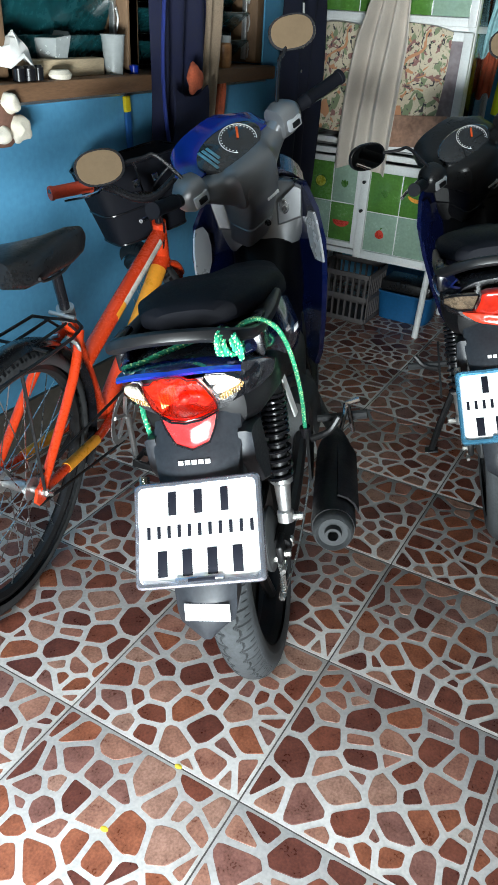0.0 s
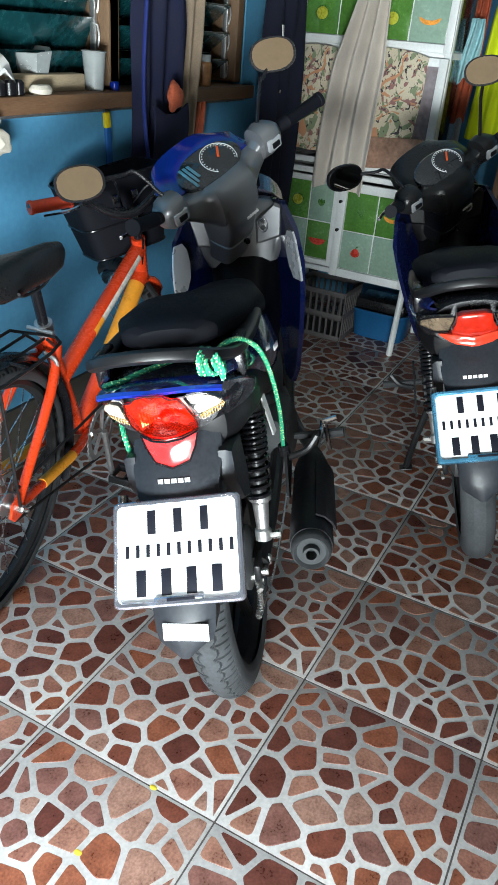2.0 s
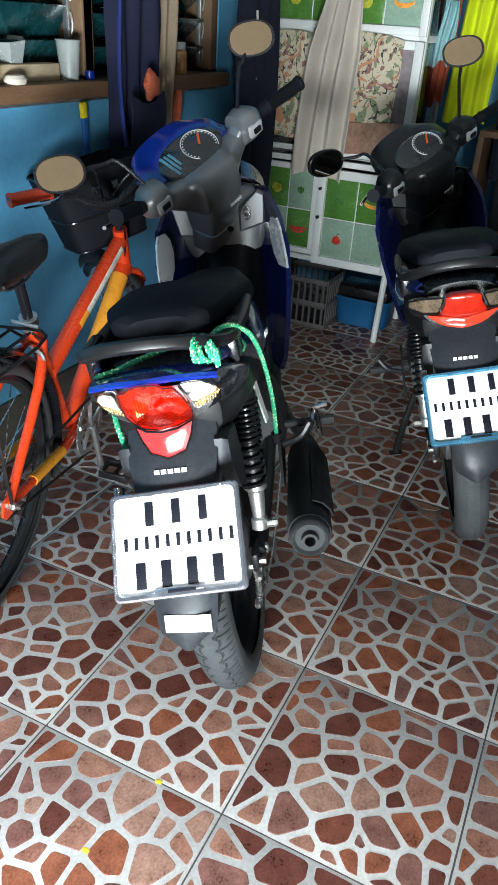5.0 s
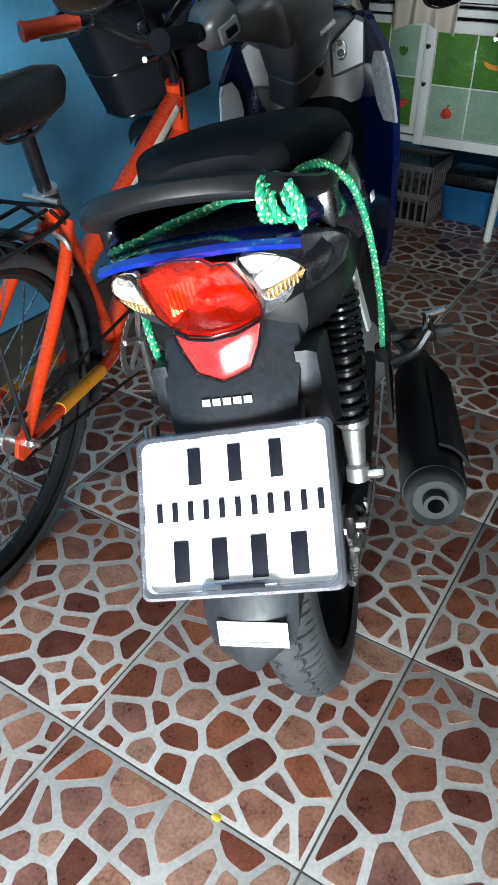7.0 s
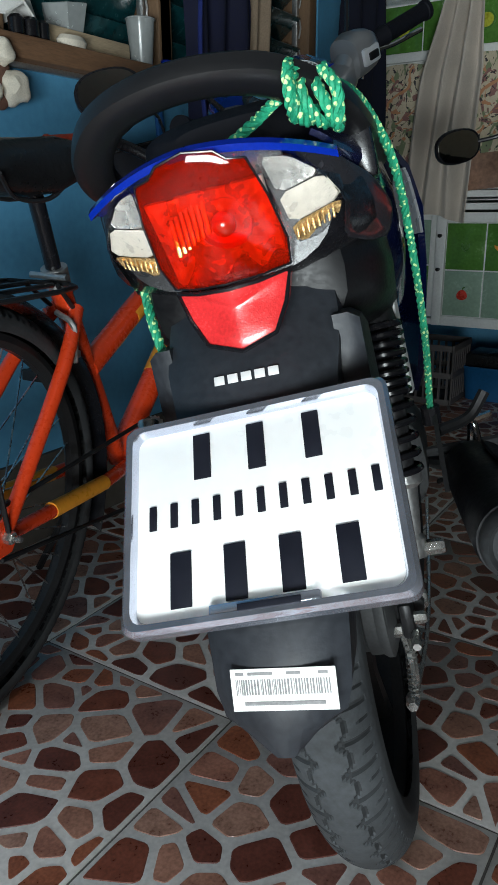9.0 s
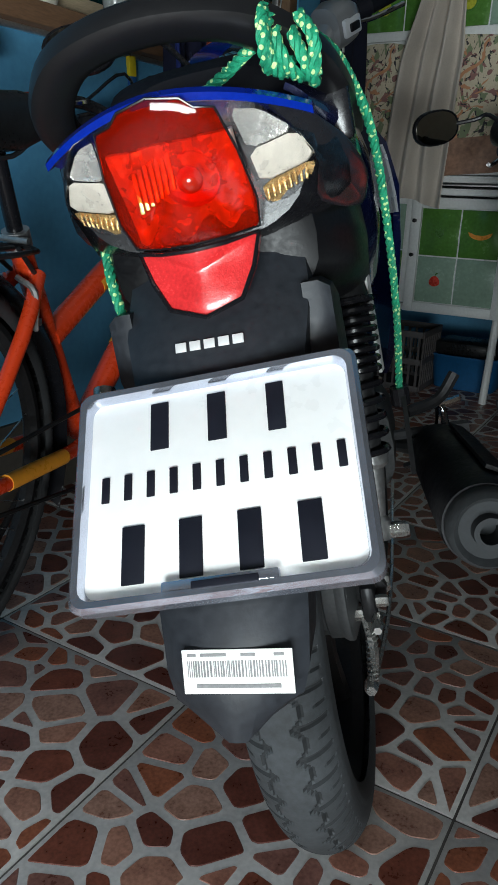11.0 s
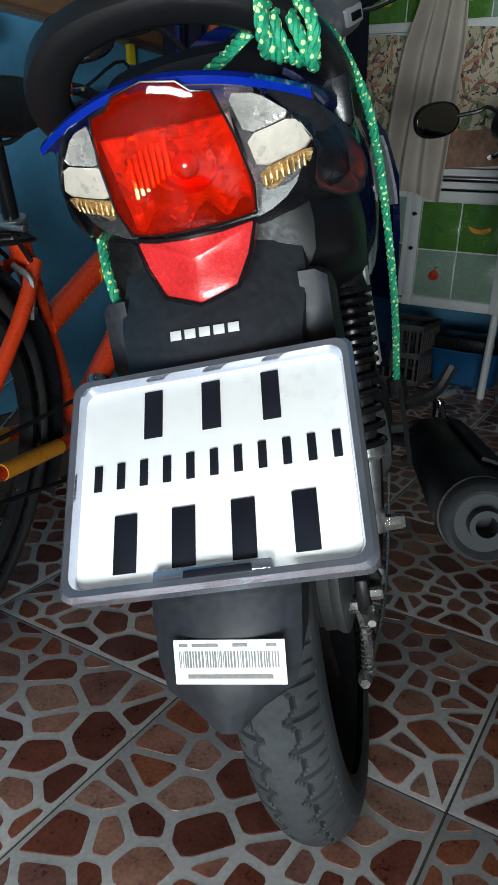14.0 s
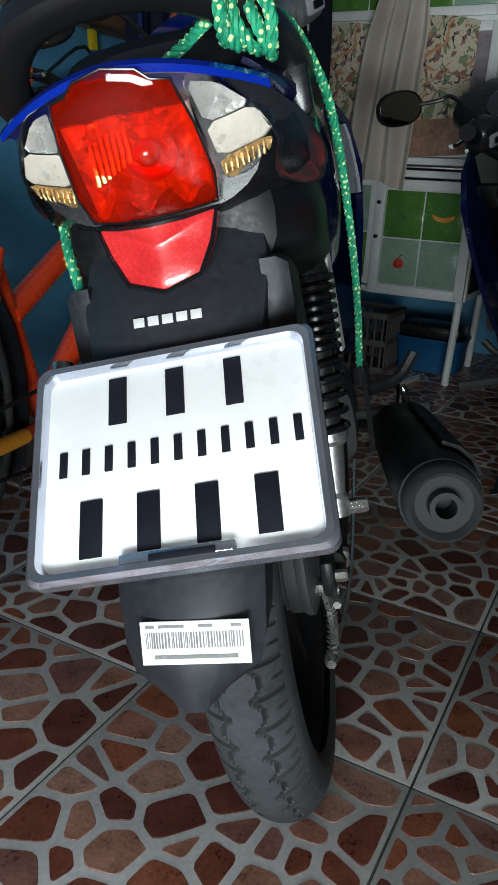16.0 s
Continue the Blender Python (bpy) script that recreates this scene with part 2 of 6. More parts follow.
M["reflector"] = mat("red_prism_reflector", (0.66, 0.03, 0.032), 0.2, var=0.25, scales=(30, 400), coat=0.4, bump=0.5, bscale=700, bdist=0.0006)
M["clear_lens"] = mat("clear_lamp_plastic", (0.95, 0.95, 0.95), 0.04, var=0.02, trans=1.0, ior=1.2, bump=0.12, bscale=90, bdist=0.0006)
M["smoke_lens"] = mat("smoked_clear_plastic", (0.02, 0.02, 0.024), 0.2, var=0.1, coat=0.3, bump=0.02)
M["lamp_bowl"] = mat("mirrored_lamp_bowl", (0.80, 0.78, 0.74), 0.2, 0.75, var=0.06, scales=(45, 140), bump=0.8, bscale=130, bdist=0.004)
M["red_bowl"] = mat("faceted_lamp_bowl", (0.75, 0.70, 0.62), 0.3, 0.7, var=0.25, scales=(30, 90), bump=0.9, bscale=75, bdist=0.006)
M["lamp_band"] = mat("beige_silver_lamp_band", (0.55, 0.50, 0.43), 0.35, 0.3, var=0.15, scales=(40, 160), bump=0.1)
M["lamp_warm"] = mat("gold_lamp_reflector", (0.80, 0.52, 0.22), 0.22, 0.8, var=0.4, scales=(60, 200), bump=0.6, bscale=160, bdist=0.002)
M["bulb_gold"] = mat("bright_gold_reflector", (1.0, 0.72, 0.25), 0.2, 0.4, var=0.4, scales=(80, 260), bump=0.4, bscale=200)
M["plate"] = mat("white_plate_paint", (0.93, 0.93, 0.92), 0.35, var=0.03, scales=(8, 90), bump=0.05, coat=0.3)
M["plate_ink"] = mat("black_plate_paint", (0.010, 0.011, 0.018), 0.6, var=0.2, spec=0.2)
M["faded_ink"] = mat("faded_grey_print", (0.22, 0.22, 0.22), 0.6, var=0.3, scales=(60, 400))
M["plate_rim"] = mat("purple_tinted_chrome_frame", (0.62, 0.65, 0.76), 0.15, 0.88, var=0.1, scales=(16, 60), bump=0.04)
M["cyan_rim"] = mat("blue_chrome_frame", (0.10, 0.33, 0.52), 0.22, 0.7, var=0.2, scales=(16, 150))
M["label"] = mat("white_paper_label", (0.88, 0.88, 0.86), 0.45, var=0.04, scales=(20, 200))
M["white_mark"] = mat("silver_white_mark", (0.8, 0.8, 0.8), 0.35, 0.2, var=0.08)
M["mirror"] = mat("mirror_glass", (0.86, 0.80, 0.68), 0.03, 1.0, var=0.05, bump=0.0, rvar=0.02)
M["orange_needle"] = mat("orange_needle", (0.9, 0.12, 0.02), 0.4)
M["dial"] = mat("black_dial_face", (0.02, 0.022, 0.026), 0.2, var=0.2, coat=1.0)
M["cyan_glass"] = mat("pale_blue_display", (0.10, 0.30, 0.40), 0.12, var=0.3, scales=(20, 90), coat=1.0)
M["bike_red"] = mat("orange_red_frame_paint", (0.72, 0.055, 0.012), 0.28, var=0.08, scales=(9, 150), coat=0.6, bump=0.06)
M["bike_yellow"] = mat("yellow_orange_sticker", (0.85, 0.33, 0.03), 0.35, var=0.12, scales=(25, 120))
M["bike_white"] = mat("worn_white_sticker", (0.72, 0.66, 0.6), 0.4, var=0.35, scales=(35, 160))
M["grip_red"] = mat("red_rubber_grip", (0.70, 0.075, 0.03), 0.6, var=0.2, scales=(12, 200), bump=0.3)
M["spoke"] = mat("steel_spoke", (0.6, 0.6, 0.6), 0.28, 1.0, var=0.2)
M["alu_white"] = mat("white_powder_coated_aluminium", (0.74, 0.75, 0.74), 0.4, var=0.1, scales=(7, 120), bump=0.06)
M["green"] = mat("green_printed_tile_glass", (0.085, 0.22, 0.04), 0.2, var=0.25, scales=(14, 90), coat=0.5)
M["mint"] = mat("pale_green_printed_tile_glass", (0.28, 0.40, 0.31), 0.2, var=0.15, scales=(14, 90), coat=0.5)
M["fruit_red"] = mat("red_printed_fruit", (0.62, 0.05, 0.03), 0.3, var=0.3, scales=(30, 120))
M["fruit_orange"] = mat("orange_printed_fruit", (0.85, 0.33, 0.05), 0.3, var=0.25, scales=(30, 120))
M["fruit_green"] = mat("dark_green_printed_fruit", (0.06, 0.17, 0.03), 0.3, var=0.35, scales=(30, 120))
M["fruit_yellow"] = mat("yellow_green_printed_fruit", (0.42, 0.42, 0.04), 0.3, var=0.35, scales=(30, 120))
M["glass"] = mat("clear_glass", (0.9, 0.95, 0.93), 0.05, var=0.02, trans=1.0, bump=0.05)
M["cupglass"] = mat("cloudy_plastic", (0.62, 0.66, 0.66), 0.2, var=0.1, trans=0.55, bump=0.05)
M["purple"] = mat("dull_purple_print", (0.17, 0.13, 0.14), 0.4, var=0.5, scales=(12, 50), col2=(0.30, 0.26, 0.27))
M["brownprint"] = mat("brown_print", (0.27, 0.15, 0.10), 0.45, var=0.5, scales=(14, 70))
M["towel"] = mat("beige_cotton_towel", (0.50, 0.44, 0.38), 0.95, var=0.18, scales=(7, 260), bump=0.5, bscale=600, sheen=0.3)
M["khaki"] = mat("khaki_brown_cloth", (0.27, 0.20, 0.14), 0.95, var=0.25, scales=(7, 260), bump=0.4, bscale=600)
M["denim"] = mat("dark_navy_cotton", (0.006, 0.008, 0.022), 0.95, var=0.35, scales=(9, 280), bump=0.4, bscale=600)
M["navy_cloth"] = mat("navy_apron_cotton", (0.006, 0.008, 0.032), 0.9, var=0.35, scales=(8, 280), bump=0.4, bscale=600)
M["blue_trim"] = mat("royal_blue_trim", (0.012, 0.024, 0.15), 0.85, var=0.2, bump=0.3, bscale=600)
M["yellow"] = mat("fluorescent_yellow_cloth", (0.66, 0.74, 0.01), 0.85, var=0.15, scales=(8, 250), bump=0.4, bscale=500)
M["aqua"] = mat("pale_aqua_cloth", (0.30, 0.52, 0.55), 0.9, var=0.25, bump=0.4, bscale=500)
M["rust"] = mat("rust_red_cloth", (0.42, 0.09, 0.04), 0.9, var=0.4, scales=(25, 200), bump=0.4)
M["white_cloth"] = mat("white_cotton", (0.76, 0.75, 0.72), 0.95, var=0.12, scales=(14, 300), bump=0.5, bscale=500)
M["glove"] = mat("cream_knitted_glove", (0.72, 0.66, 0.55), 0.95, var=0.2, scales=(18, 260), bump=0.6, bscale=420)
M["brown_cloth"] = mat("brown_pouch_cloth", (0.17, 0.085, 0.06), 0.95, var=0.3, bump=0.5)
M["tool_blue"] = mat("blue_tool_plastic", (0.015, 0.10, 0.32), 0.4, var=0.2)
M["tool_yellow"] = mat("yellow_tool_plastic", (0.82, 0.62, 0.02), 0.4, var=0.15)
M["crate"] = mat("grey_crate_plastic", (0.09, 0.08, 0.08), 0.6, var=0.25, scales=(10, 120))
M["box_blue"] = mat("blue_box_plastic", (0.01, 0.10, 0.25), 0.45, var=0.2)
M["jar_brown"] = mat("brown_jar_filling", (0.32, 0.15, 0.06), 0.4, var=0.4, scales=(30, 100))
M["leather"] = mat("black_leatherette", (0.012, 0.012, 0.013), 0.35, var=0.3, scales=(8, 160), bump=0.45, bscale=90, bdist=0.002)
M["yellow_dot"] = mat("yellow_paint_fleck", (0.8, 0.6, 0.05), 0.5, var=0.2)


def stone_material():
    """Printed stones: each its own brown, red or pink, with mottling."""
    m = mat("glazed_printed_stone", (0.4, 0.2, 0.14), 0.36, var=0.3, scales=(28, 190), bump=0.12)
    nd, ln = m.node_tree.nodes, m.node_tree.links.new
    geo, ramp, hue = nd.new("ShaderNodeNewGeometry"), nd.new("ShaderNodeValToRGB"), nd.new("ShaderNodeMix")
    cols = [(0.0, (0.13, 0.043, 0.031)), (0.14, (0.19, 0.062, 0.039)), (0.30, (0.28, 0.098, 0.052)), (0.46, (0.32, 0.150, 0.108)), (0.6, (0.34, 0.175, 0.125)), (0.76, (0.22, 0.105, 0.085)), (0.90, (0.35, 0.205, 0.155))]
    ramp.color_ramp.interpolation = "CONSTANT"
    while len(ramp.color_ramp.elements) < len(cols):
        ramp.color_ramp.elements.new(0.5)
    for e, (p, c) in zip(ramp.color_ramp.elements, cols):
        e.position, e.color = p, (*c, 1)
    ln(geo.outputs["Random Per Island"], ramp.inputs[0])
    old = next(n for n in nd if n.bl_idname == "ShaderNodeValToRGB" and n != ramp)
    old.color_ramp.elements[0].color, old.color_ramp.elements[1].color = (0.5, 0.42, 0.4, 1), (1.25, 1.22, 1.2, 1)
    hue.data_type, hue.blend_type = "RGBA", "MULTIPLY"
    hue.inputs["Factor"].default_value = 1.0
    ln(ramp.outputs[0], hue.inputs[6]), ln(old.outputs[0], hue.inputs[7])
    ln(hue.outputs[2], nd["Principled BSDF"].inputs["Base Color"])
    return m


M["stone"] = stone_material()


def rope_material():
    """Green braid with yellow flecks."""
    m = mat("green_braided_rope", (0.014, 0.29, 0.15), 0.6, var=0.4, scales=(60, 500), bump=0.6, bscale=420, bdist=0.002)
    nd, ln = m.node_tree.nodes, m.node_tree.links.new
    vor, ramp, mix = nd.new("ShaderNodeTexVoronoi"), nd.new("ShaderNodeValToRGB"), nd.new("ShaderNodeMix")
    vor.inputs["Scale"].default_value = 190
    ramp.color_ramp.elements[0].position, ramp.color_ramp.elements[0].color = 0.30, (1, 1, 1, 1)
    ramp.color_ramp.elements[1].position, ramp.color_ramp.elements[1].color = 0.36, (0, 0, 0, 1)
    tc = next(n for n in nd if n.bl_idname == "ShaderNodeTexCoord")
    ln(tc.outputs["Object"], vor.inputs["Vector"]), ln(vor.outputs["Distance"], ramp.inputs[0])
    old = next(n for n in nd if n.bl_idname == "ShaderNodeValToRGB" and n != ramp)
    mix.data_type = "RGBA"
    ln(ramp.outputs[0], mix.inputs["Factor"]), ln(old.outputs[0], mix.inputs[6])
    mix.inputs[7].default_value = (0.52, 0.74, 0.32, 1)
    ln(mix.outputs[2], nd["Principled BSDF"].inputs["Base Color"])
    return m


M["rope"] = rope_material()


def floral_material():
    """Cream cloth with leaf-like blotches in green, plum and rust."""
    m = mat("cream_floral_cloth", (0.58, 0.50, 0.37), 0.9, var=0.15, scales=(8, 200), bump=0.3, bscale=500)
    nd, ln = m.node_tree.nodes, m.node_tree.links.new
    old = next(n for n in nd if n.bl_idname == "ShaderNodeValToRGB")
    tc = next(n for n in nd if n.bl_idname == "ShaderNodeTexCoord")
    last = old.outputs[0]
    for scale, low, col, shift in ((9, 0.55, (0.20, 0.24, 0.14), 0.0), (11, 0.58, (0.26, 0.13, 0.12), 3.1), (20, 0.60, (0.05, 0.045, 0.05), 7.7), (10, 0.62, (0.50, 0.24, 0.13), 12.9)):
        mp, nz, ramp, mix = nd.new("ShaderNodeMapping"), nd.new("ShaderNodeTexNoise"), nd.new("ShaderNodeValToRGB"), nd.new("ShaderNodeMix")
        mp.inputs["Location"].default_value = (shift, shift, shift)
        nz.inputs["Scale"].default_value, nz.inputs["Detail"].default_value, nz.inputs["Distortion"].default_value = scale, 2.5, 3.2
        ramp.color_ramp.elements[0].position, ramp.color_ramp.elements[1].position = low, low + 0.02
        ln(tc.outputs["Object"], mp.inputs["Vector"]), ln(mp.outputs[0], nz.inputs["Vector"]), ln(nz.outputs[0], ramp.inputs[0])
        mix.data_type = "RGBA"
        ln(ramp.outputs[0], mix.inputs["Factor"]), ln(last, mix.inputs[6])
        mix.inputs[7].default_value = (*col, 1)
        last = mix.outputs[2]
    ln(last, nd["Principled BSDF"].inputs["Base Color"])
    return m


M["floral"] = floral_material()

# ---- the room: x across, y into the room along the window wall, z up ----
XL, XR, YF, YB, ZC = -1.15, 1.75, -1.6, 3.05, 2.6
SILL = 1.045


def slab(name, parts_, material, label, category):
    bm = B()
    for c, s in parts_:
        box(bm, c, s, 0)
    return single(name, bm, material, label, category, kind="structure", smooth=0)


def span(x0, x1, y0, y1, z0, z1):
    return ((x0 + x1) / 2, (y0 + y1) / 2, (z0 + z1) / 2), (x1 - x0, y1 - y0, z1 - z0)


floor = slab("floor", [span(XL - 0.3, XR + 0.3, YF - 0.3, YB + 0.3, -0.12, -0.0035)], M["joint"], "floor of square grey tiles printed with brown stones", "floor")
WY = [(0.74, 1.216), (1.272, 1.985)]
slab(
    "wall_west",
    [span(XL - 0.15, XL, YF, YB, -0.1, SILL - 0.03), span(XL - 0.15, XL, YF, 0.69, SILL - 0.03, 2.05), span(XL - 0.15, XL, 2.04, YB, SILL - 0.03, 2.05), span(XL - 0.15, XL, YF, YB, 2.05, ZC)],
    M["wall"], "light blue painted wall with two louvred windows", "wall",
)
# Added strip: the shade at the wall's foot, built as a thin board.
slab("wall_foot_shade", [span(XL, XL + 0.012, YF, YB, -0.004, 0.20)], M["skirting"], "grey-brown strip in place of shade along the blue wall", "skirting")
slab("wall_north", [span(XL - 0.15, XR + 0.15, YB, YB + 0.15, -0.1, ZC)], M["wall"], "light blue painted back wall in shade", "wall")
slab("wall_east", [span(XR, XR + 0.15, YF, YB, -0.1, ZC)], M["wall_in"], "plain dull plaster side wall", "wall")
slab("wall_south", [span(XL - 0.15, -0.3, YF - 0.15, YF, -0.1, ZC), span(1.7, XR + 0.15, YF - 0.15, YF, -0.1, ZC), span(-0.3, 1.7, YF - 0.15, YF, 2.15, ZC)], M["wall_in"], "plain plaster wall with a wide open street doorway", "wall")
slab("ceiling", [span(XL - 0.15, XR + 0.15, YF - 0.15, YB + 0.15, ZC, ZC + 0.1)], M["ceiling"], "plain white painted ceiling", "ceiling")
# Added closed box, near-black teal, keeps sky light from the louvres.
slab("box_behind_louvres", [span(XL - 1.0, XL - 0.95, 0.2, 2.6, 0.6, 2.5), span(XL - 0.95, XL - 0.15, 0.2, 0.25, 0.6, 2.5), span(XL - 0.95, XL - 0.15, 2.55, 2.6, 0.6, 2.5), span(XL - 0.95, XL - 0.15, 0.2, 2.6, 2.45, 2.5), span(XL - 0.95, XL - 0.15, 0.2, 2.6, 0.6, 0.65)], M["louvre_backing"], "dark teal box closed round the back of the louvres", "wall")

slab("ground", [span(-9, 9, -9, YF - 0.3, -0.2, -0.06)], M["street"], "grey concrete street outside the doorway", "ground")
# Unseen wall added outside: gives the mirrors beige to reflect and bounces sun in.
slab("street_backdrop", [span(-9, 9, -7.2, -7.0, -0.1, 6.0)], M["backdrop"], "plain beige backdrop wall added across the street", "wall")
bm = B()
box(bm, (XL - 0.03, 1.36, SILL + 0.0), (0.145, 1.42, 0.045), 0.006)
sill = single("window_sill", bm, M["wood"], "worn dark brown wooden window sill", "window sill", kind="structure")
bm = B()
box(bm, (XL + 0.004, 1.36, SILL - 0.028), (0.012, 1.40, 0.012), 0.003)
part("trim", bm, M["alu"], sill, "grey mortar strip under the sill")


def louvre_window(name, y0, y1):
    win = thing(name, "louvred window with dark teal patterned glass slats", "window", kind="structure")
    for y in (y0 - 0.027, y1 + 0.027):
        bm = B()
        box(bm, (XL - 0.06, y, 1.56), (0.115, 0.05, 0.97), 0.006)
        part("window_frame", bm, M["wood_up"], win, "brown wooden window post")
    bm = B()
    box(bm, (XL - 0.06, (y0 + y1) / 2, 2.02), (0.11, y1 - y0, 0.05), 0.006)
    part("window_frame", bm, M["wood"], win)
    bm = B()
    box(bm, (0, 0, 0), (0.006, y1 - y0 - 0.012, 0.112), 0.0015)
    me = finish("slat", bm, M["louvre"])
    bm = B()
    box(bm, (0, 0, 0), (0.0075, y1 - y0 - 0.012, 0.004), 0.001)
    me2 = finish("slat_edge", bm, M["louvre_edge"] if y0 > 1.25 else M["black"])
    k = 0
    z = SILL + 0.07
    while z < 2.0:
        slat = new("slat", me)
        slat.parent = win
        slat.matrix_basis = pose(XL - 0.075, (y0 + y1) / 2, z, 0, 24 if y0 < 1.25 else 52, 0)
        rim = new("slat_edge", me2)
        rim.parent = slat
        rim.matrix_basis = pose(0, 0, -0.056)
        z += 0.088
        k += 1
    for y in (y0 + 0.008, y1 - 0.008):
        bm = B()
        box(bm, (XL - 0.05, y, 1.55), (0.02, 0.012, 0.93), 0.002)
        for j in range(10):
            tube(bm, [(XL - 0.036, y, 1.09 + j * 0.088), (XL - 0.03, y, 1.12 + j * 0.088), (XL - 0.036, y, 1.15 + j * 0.088)], 0.003, 6, 2)
        part("louvre_carrier", bm, M["alu"], win, "dull aluminium louvre carrier")
    return win


for k, (a, b) in enumerate(WY):
    w = louvre_window("window_%d" % (k + 1), a, b)
bm = B()
tube(bm, [(XL - 0.13, 1.10, SILL), (XL - 0.13, 1.10, 2.04)], 0.011, 10, 1)
single("window_bar", bm, M["blue_steel"], "blue painted steel security bar behind louvres", "security bar", kind="structure")

# ---- things on and under the sill ----
ZS = SILL + 0.0225


def ledge_things():
    bm = B()
    box(bm, (0, 0, 0.022), (0.045, 0.32, 0.044), 0.004)
    single("wooden_block", bm, M["palewood"], "long pale raw wooden block lying on the sill", "wooden block", m=pose(XL - 0.03, 0.955, ZS, 0, 0, 1))
    cup = thing("plastic_cup", "clear cloudy plastic drinking cup on the sill", "cup", pose(XL - 0.005, 1.15, ZS))
    bm = B()
    lathe(bm, [(0.0, 0.0), (0.026, 0.0), (0.034, 0.1), (0.035, 0.102), (0.032, 0.102), (0.025, 0.004), (0.0, 0.004)], 20, Matrix.Identity(4), cap=False)
    part("body", bm, M["cupglass"], cup)
    bm = B()
    tube(bm, [(0.035 * math.cos(a), 0.035 * math.sin(a), 0.102) for a in (2 * math.pi * k / 16 for k in range(16))], 0.002, 6, 1, loop=True)
    part("rim", bm, M["cupglass"], cup)
    bm = B()
    lathe(bm, [(0.0, 0), (0.04, 0.0), (0.062, 0.075), (0.06, 0.077), (0.038, 0.004), (0.0, 0.004)], 7, Matrix.Identity(4), cap=False)
    single("plastic_bowl", bm, M["cupglass"], "crumpled cloudy plastic bowl behind the block", "bowl", m=pose(XL - 0.06, 0.955, ZS + 0.025, 8, 0, 20))
    jar = thing("jar", "glass jar with brown contents and pale lid", "jar", pose(XL - 0.015, 1.775, ZS))
    bm = B()
    lathe(bm, [(0.0, 0), (0.028, 0.0), (0.03, 0.01), (0.03, 0.07), (0.024, 0.078), (0, 0.078)], 18, Matrix.Identity(4), cap=False)
    part("body", bm, M["jar_brown"], jar)
    bm = B()
    lathe(bm, [(0, 0.078), (0.026, 0.078), (0.026, 0.1), (0.0, 0.1)], 18, Matrix.Identity(4), cap=False)
    part("lid", bm, M["cupglass"], jar, "pale plastic lid")
    bm = B()
    rnd = random.Random(5)
    grid = []
    for i in range(9):
        row = []
        for j in range(9):
            r = 0.075 * i / 8
            a = 2 * math.pi * j / 8
            row.append((0.7 * r * math.cos(a), r * math.sin(a), 0.085 - 0.09 * (i / 8) ** 1.5 + 0.02 * math.sin(3 * a + i) * i / 8 + rnd.uniform(-0.006, 0.006)))
        grid.append(row)
    sheet(bm, grid, 0.006)
    single("white_cloth", bm, M["white_cloth"], "crumpled white cotton cloth heaped on the sill", "cloth", m=pose(XL + 0.0, 0.755, ZS + 0.045) @ Matrix.Diagonal((0.75, 0.75, 0.75, 1)))
    for dy, r in ((0.0, 0.016), (0.035, 0.019), (0.068, 0.014)):
        bm = B()
        lathe(bm, [(0, 0), (r, 0.002), (r, 0.03), (r * 0.6, 0.036), (0, 0.036)], 12, Matrix.Identity(4), cap=False)
        single("small_bottle", bm, M["black_gloss"], "small dark bottle standing on the sill", "bottle", group="bottles on the sill", m=pose(XL + 0.022, 0.745 + dy, ZS))
    bm = B()
    lathe(bm, [(0, 0), (0.014, 0), (0.014, 0.022), (0.008, 0.026), (0, 0.026)], 12, Matrix.Identity(4), cap=False)
    single("bottle_cap", bm, M["bright_blue"], "small blue and white cap on the sill", "cap", m=pose(XL + 0.01, 1.225, ZS))
    bm = B()
    lathe(bm, [(0, 0), (0.03, 0.0), (0.034, 0.012), (0.026, 0.022), (0, 0.024)], 14, Matrix.Diagonal((0.6, 1.2, 1, 1)), cap=False)
    single("dried_peel", bm, M["glove"], "small cream coloured dried peel on the block", "peel", m=pose(XL + 0.02, 0.895, ZS + 0.0))
    # cutter hanging on a loop
    tool = thing("cutter", "blue box cutter with yellow end hanging from string", "cutter", pose(XL + 0.024, 1.168, 0.99, 5, 0, 0))
    bm = B()
    box(bm, (0, 0, -0.095), (0.012, 0.024, 0.15), 0.004)
    part("handle", bm, M["tool_blue"], tool)
    bm = B()
    box(bm, (0, 0, 0.0), (0.013, 0.025, 0.045), 0.004)
    part("cap", bm, M["tool_yellow"], tool, "yellow plastic end")
    bm = B()
    tube(bm, [(0, 0, 0.02), (-0.004, -0.004, 0.045), (-0.01, -0.014, 0.062)], 0.0018, 6)
    part("string", bm, M["black"], tool)
    # gloves in a brown pouch
    bag = thing("glove_pouch", "brown cloth pouch with cream gloves hung under sill", "pouch", pose(XL + 0.03, 0.665, 1.0) @ Matrix.Diagonal((0.75, 0.75, 0.75, 1)))
    bm = B()
    loft(bm, [flat_ring(z, 0, a, b, 2.2, 16, 0) for z, a, b in ((-0.10, 0.014, 0.03), (-0.08, 0.024, 0.055), (-0.02, 0.026, 0.062), (0.04, 0.02, 0.05), (0.06, 0.01, 0.02))])
    part("pouch", bm, M["brown_cloth"], bag)
    for y, z, r in ((0.02, 0.035, 0.034), (0.052, -0.045, 0.042), (-0.02, -0.06, 0.03)):
        bm = B()
        made = bmesh.ops.create_icosphere(bm, subdivisions=3, radius=r, matrix=pose(0.02, y, z))
        for v in made["verts"]:
            v.co += (v.co - Vector((0.02, y, z))) * 0.28 * noise.noise(v.co * 38)
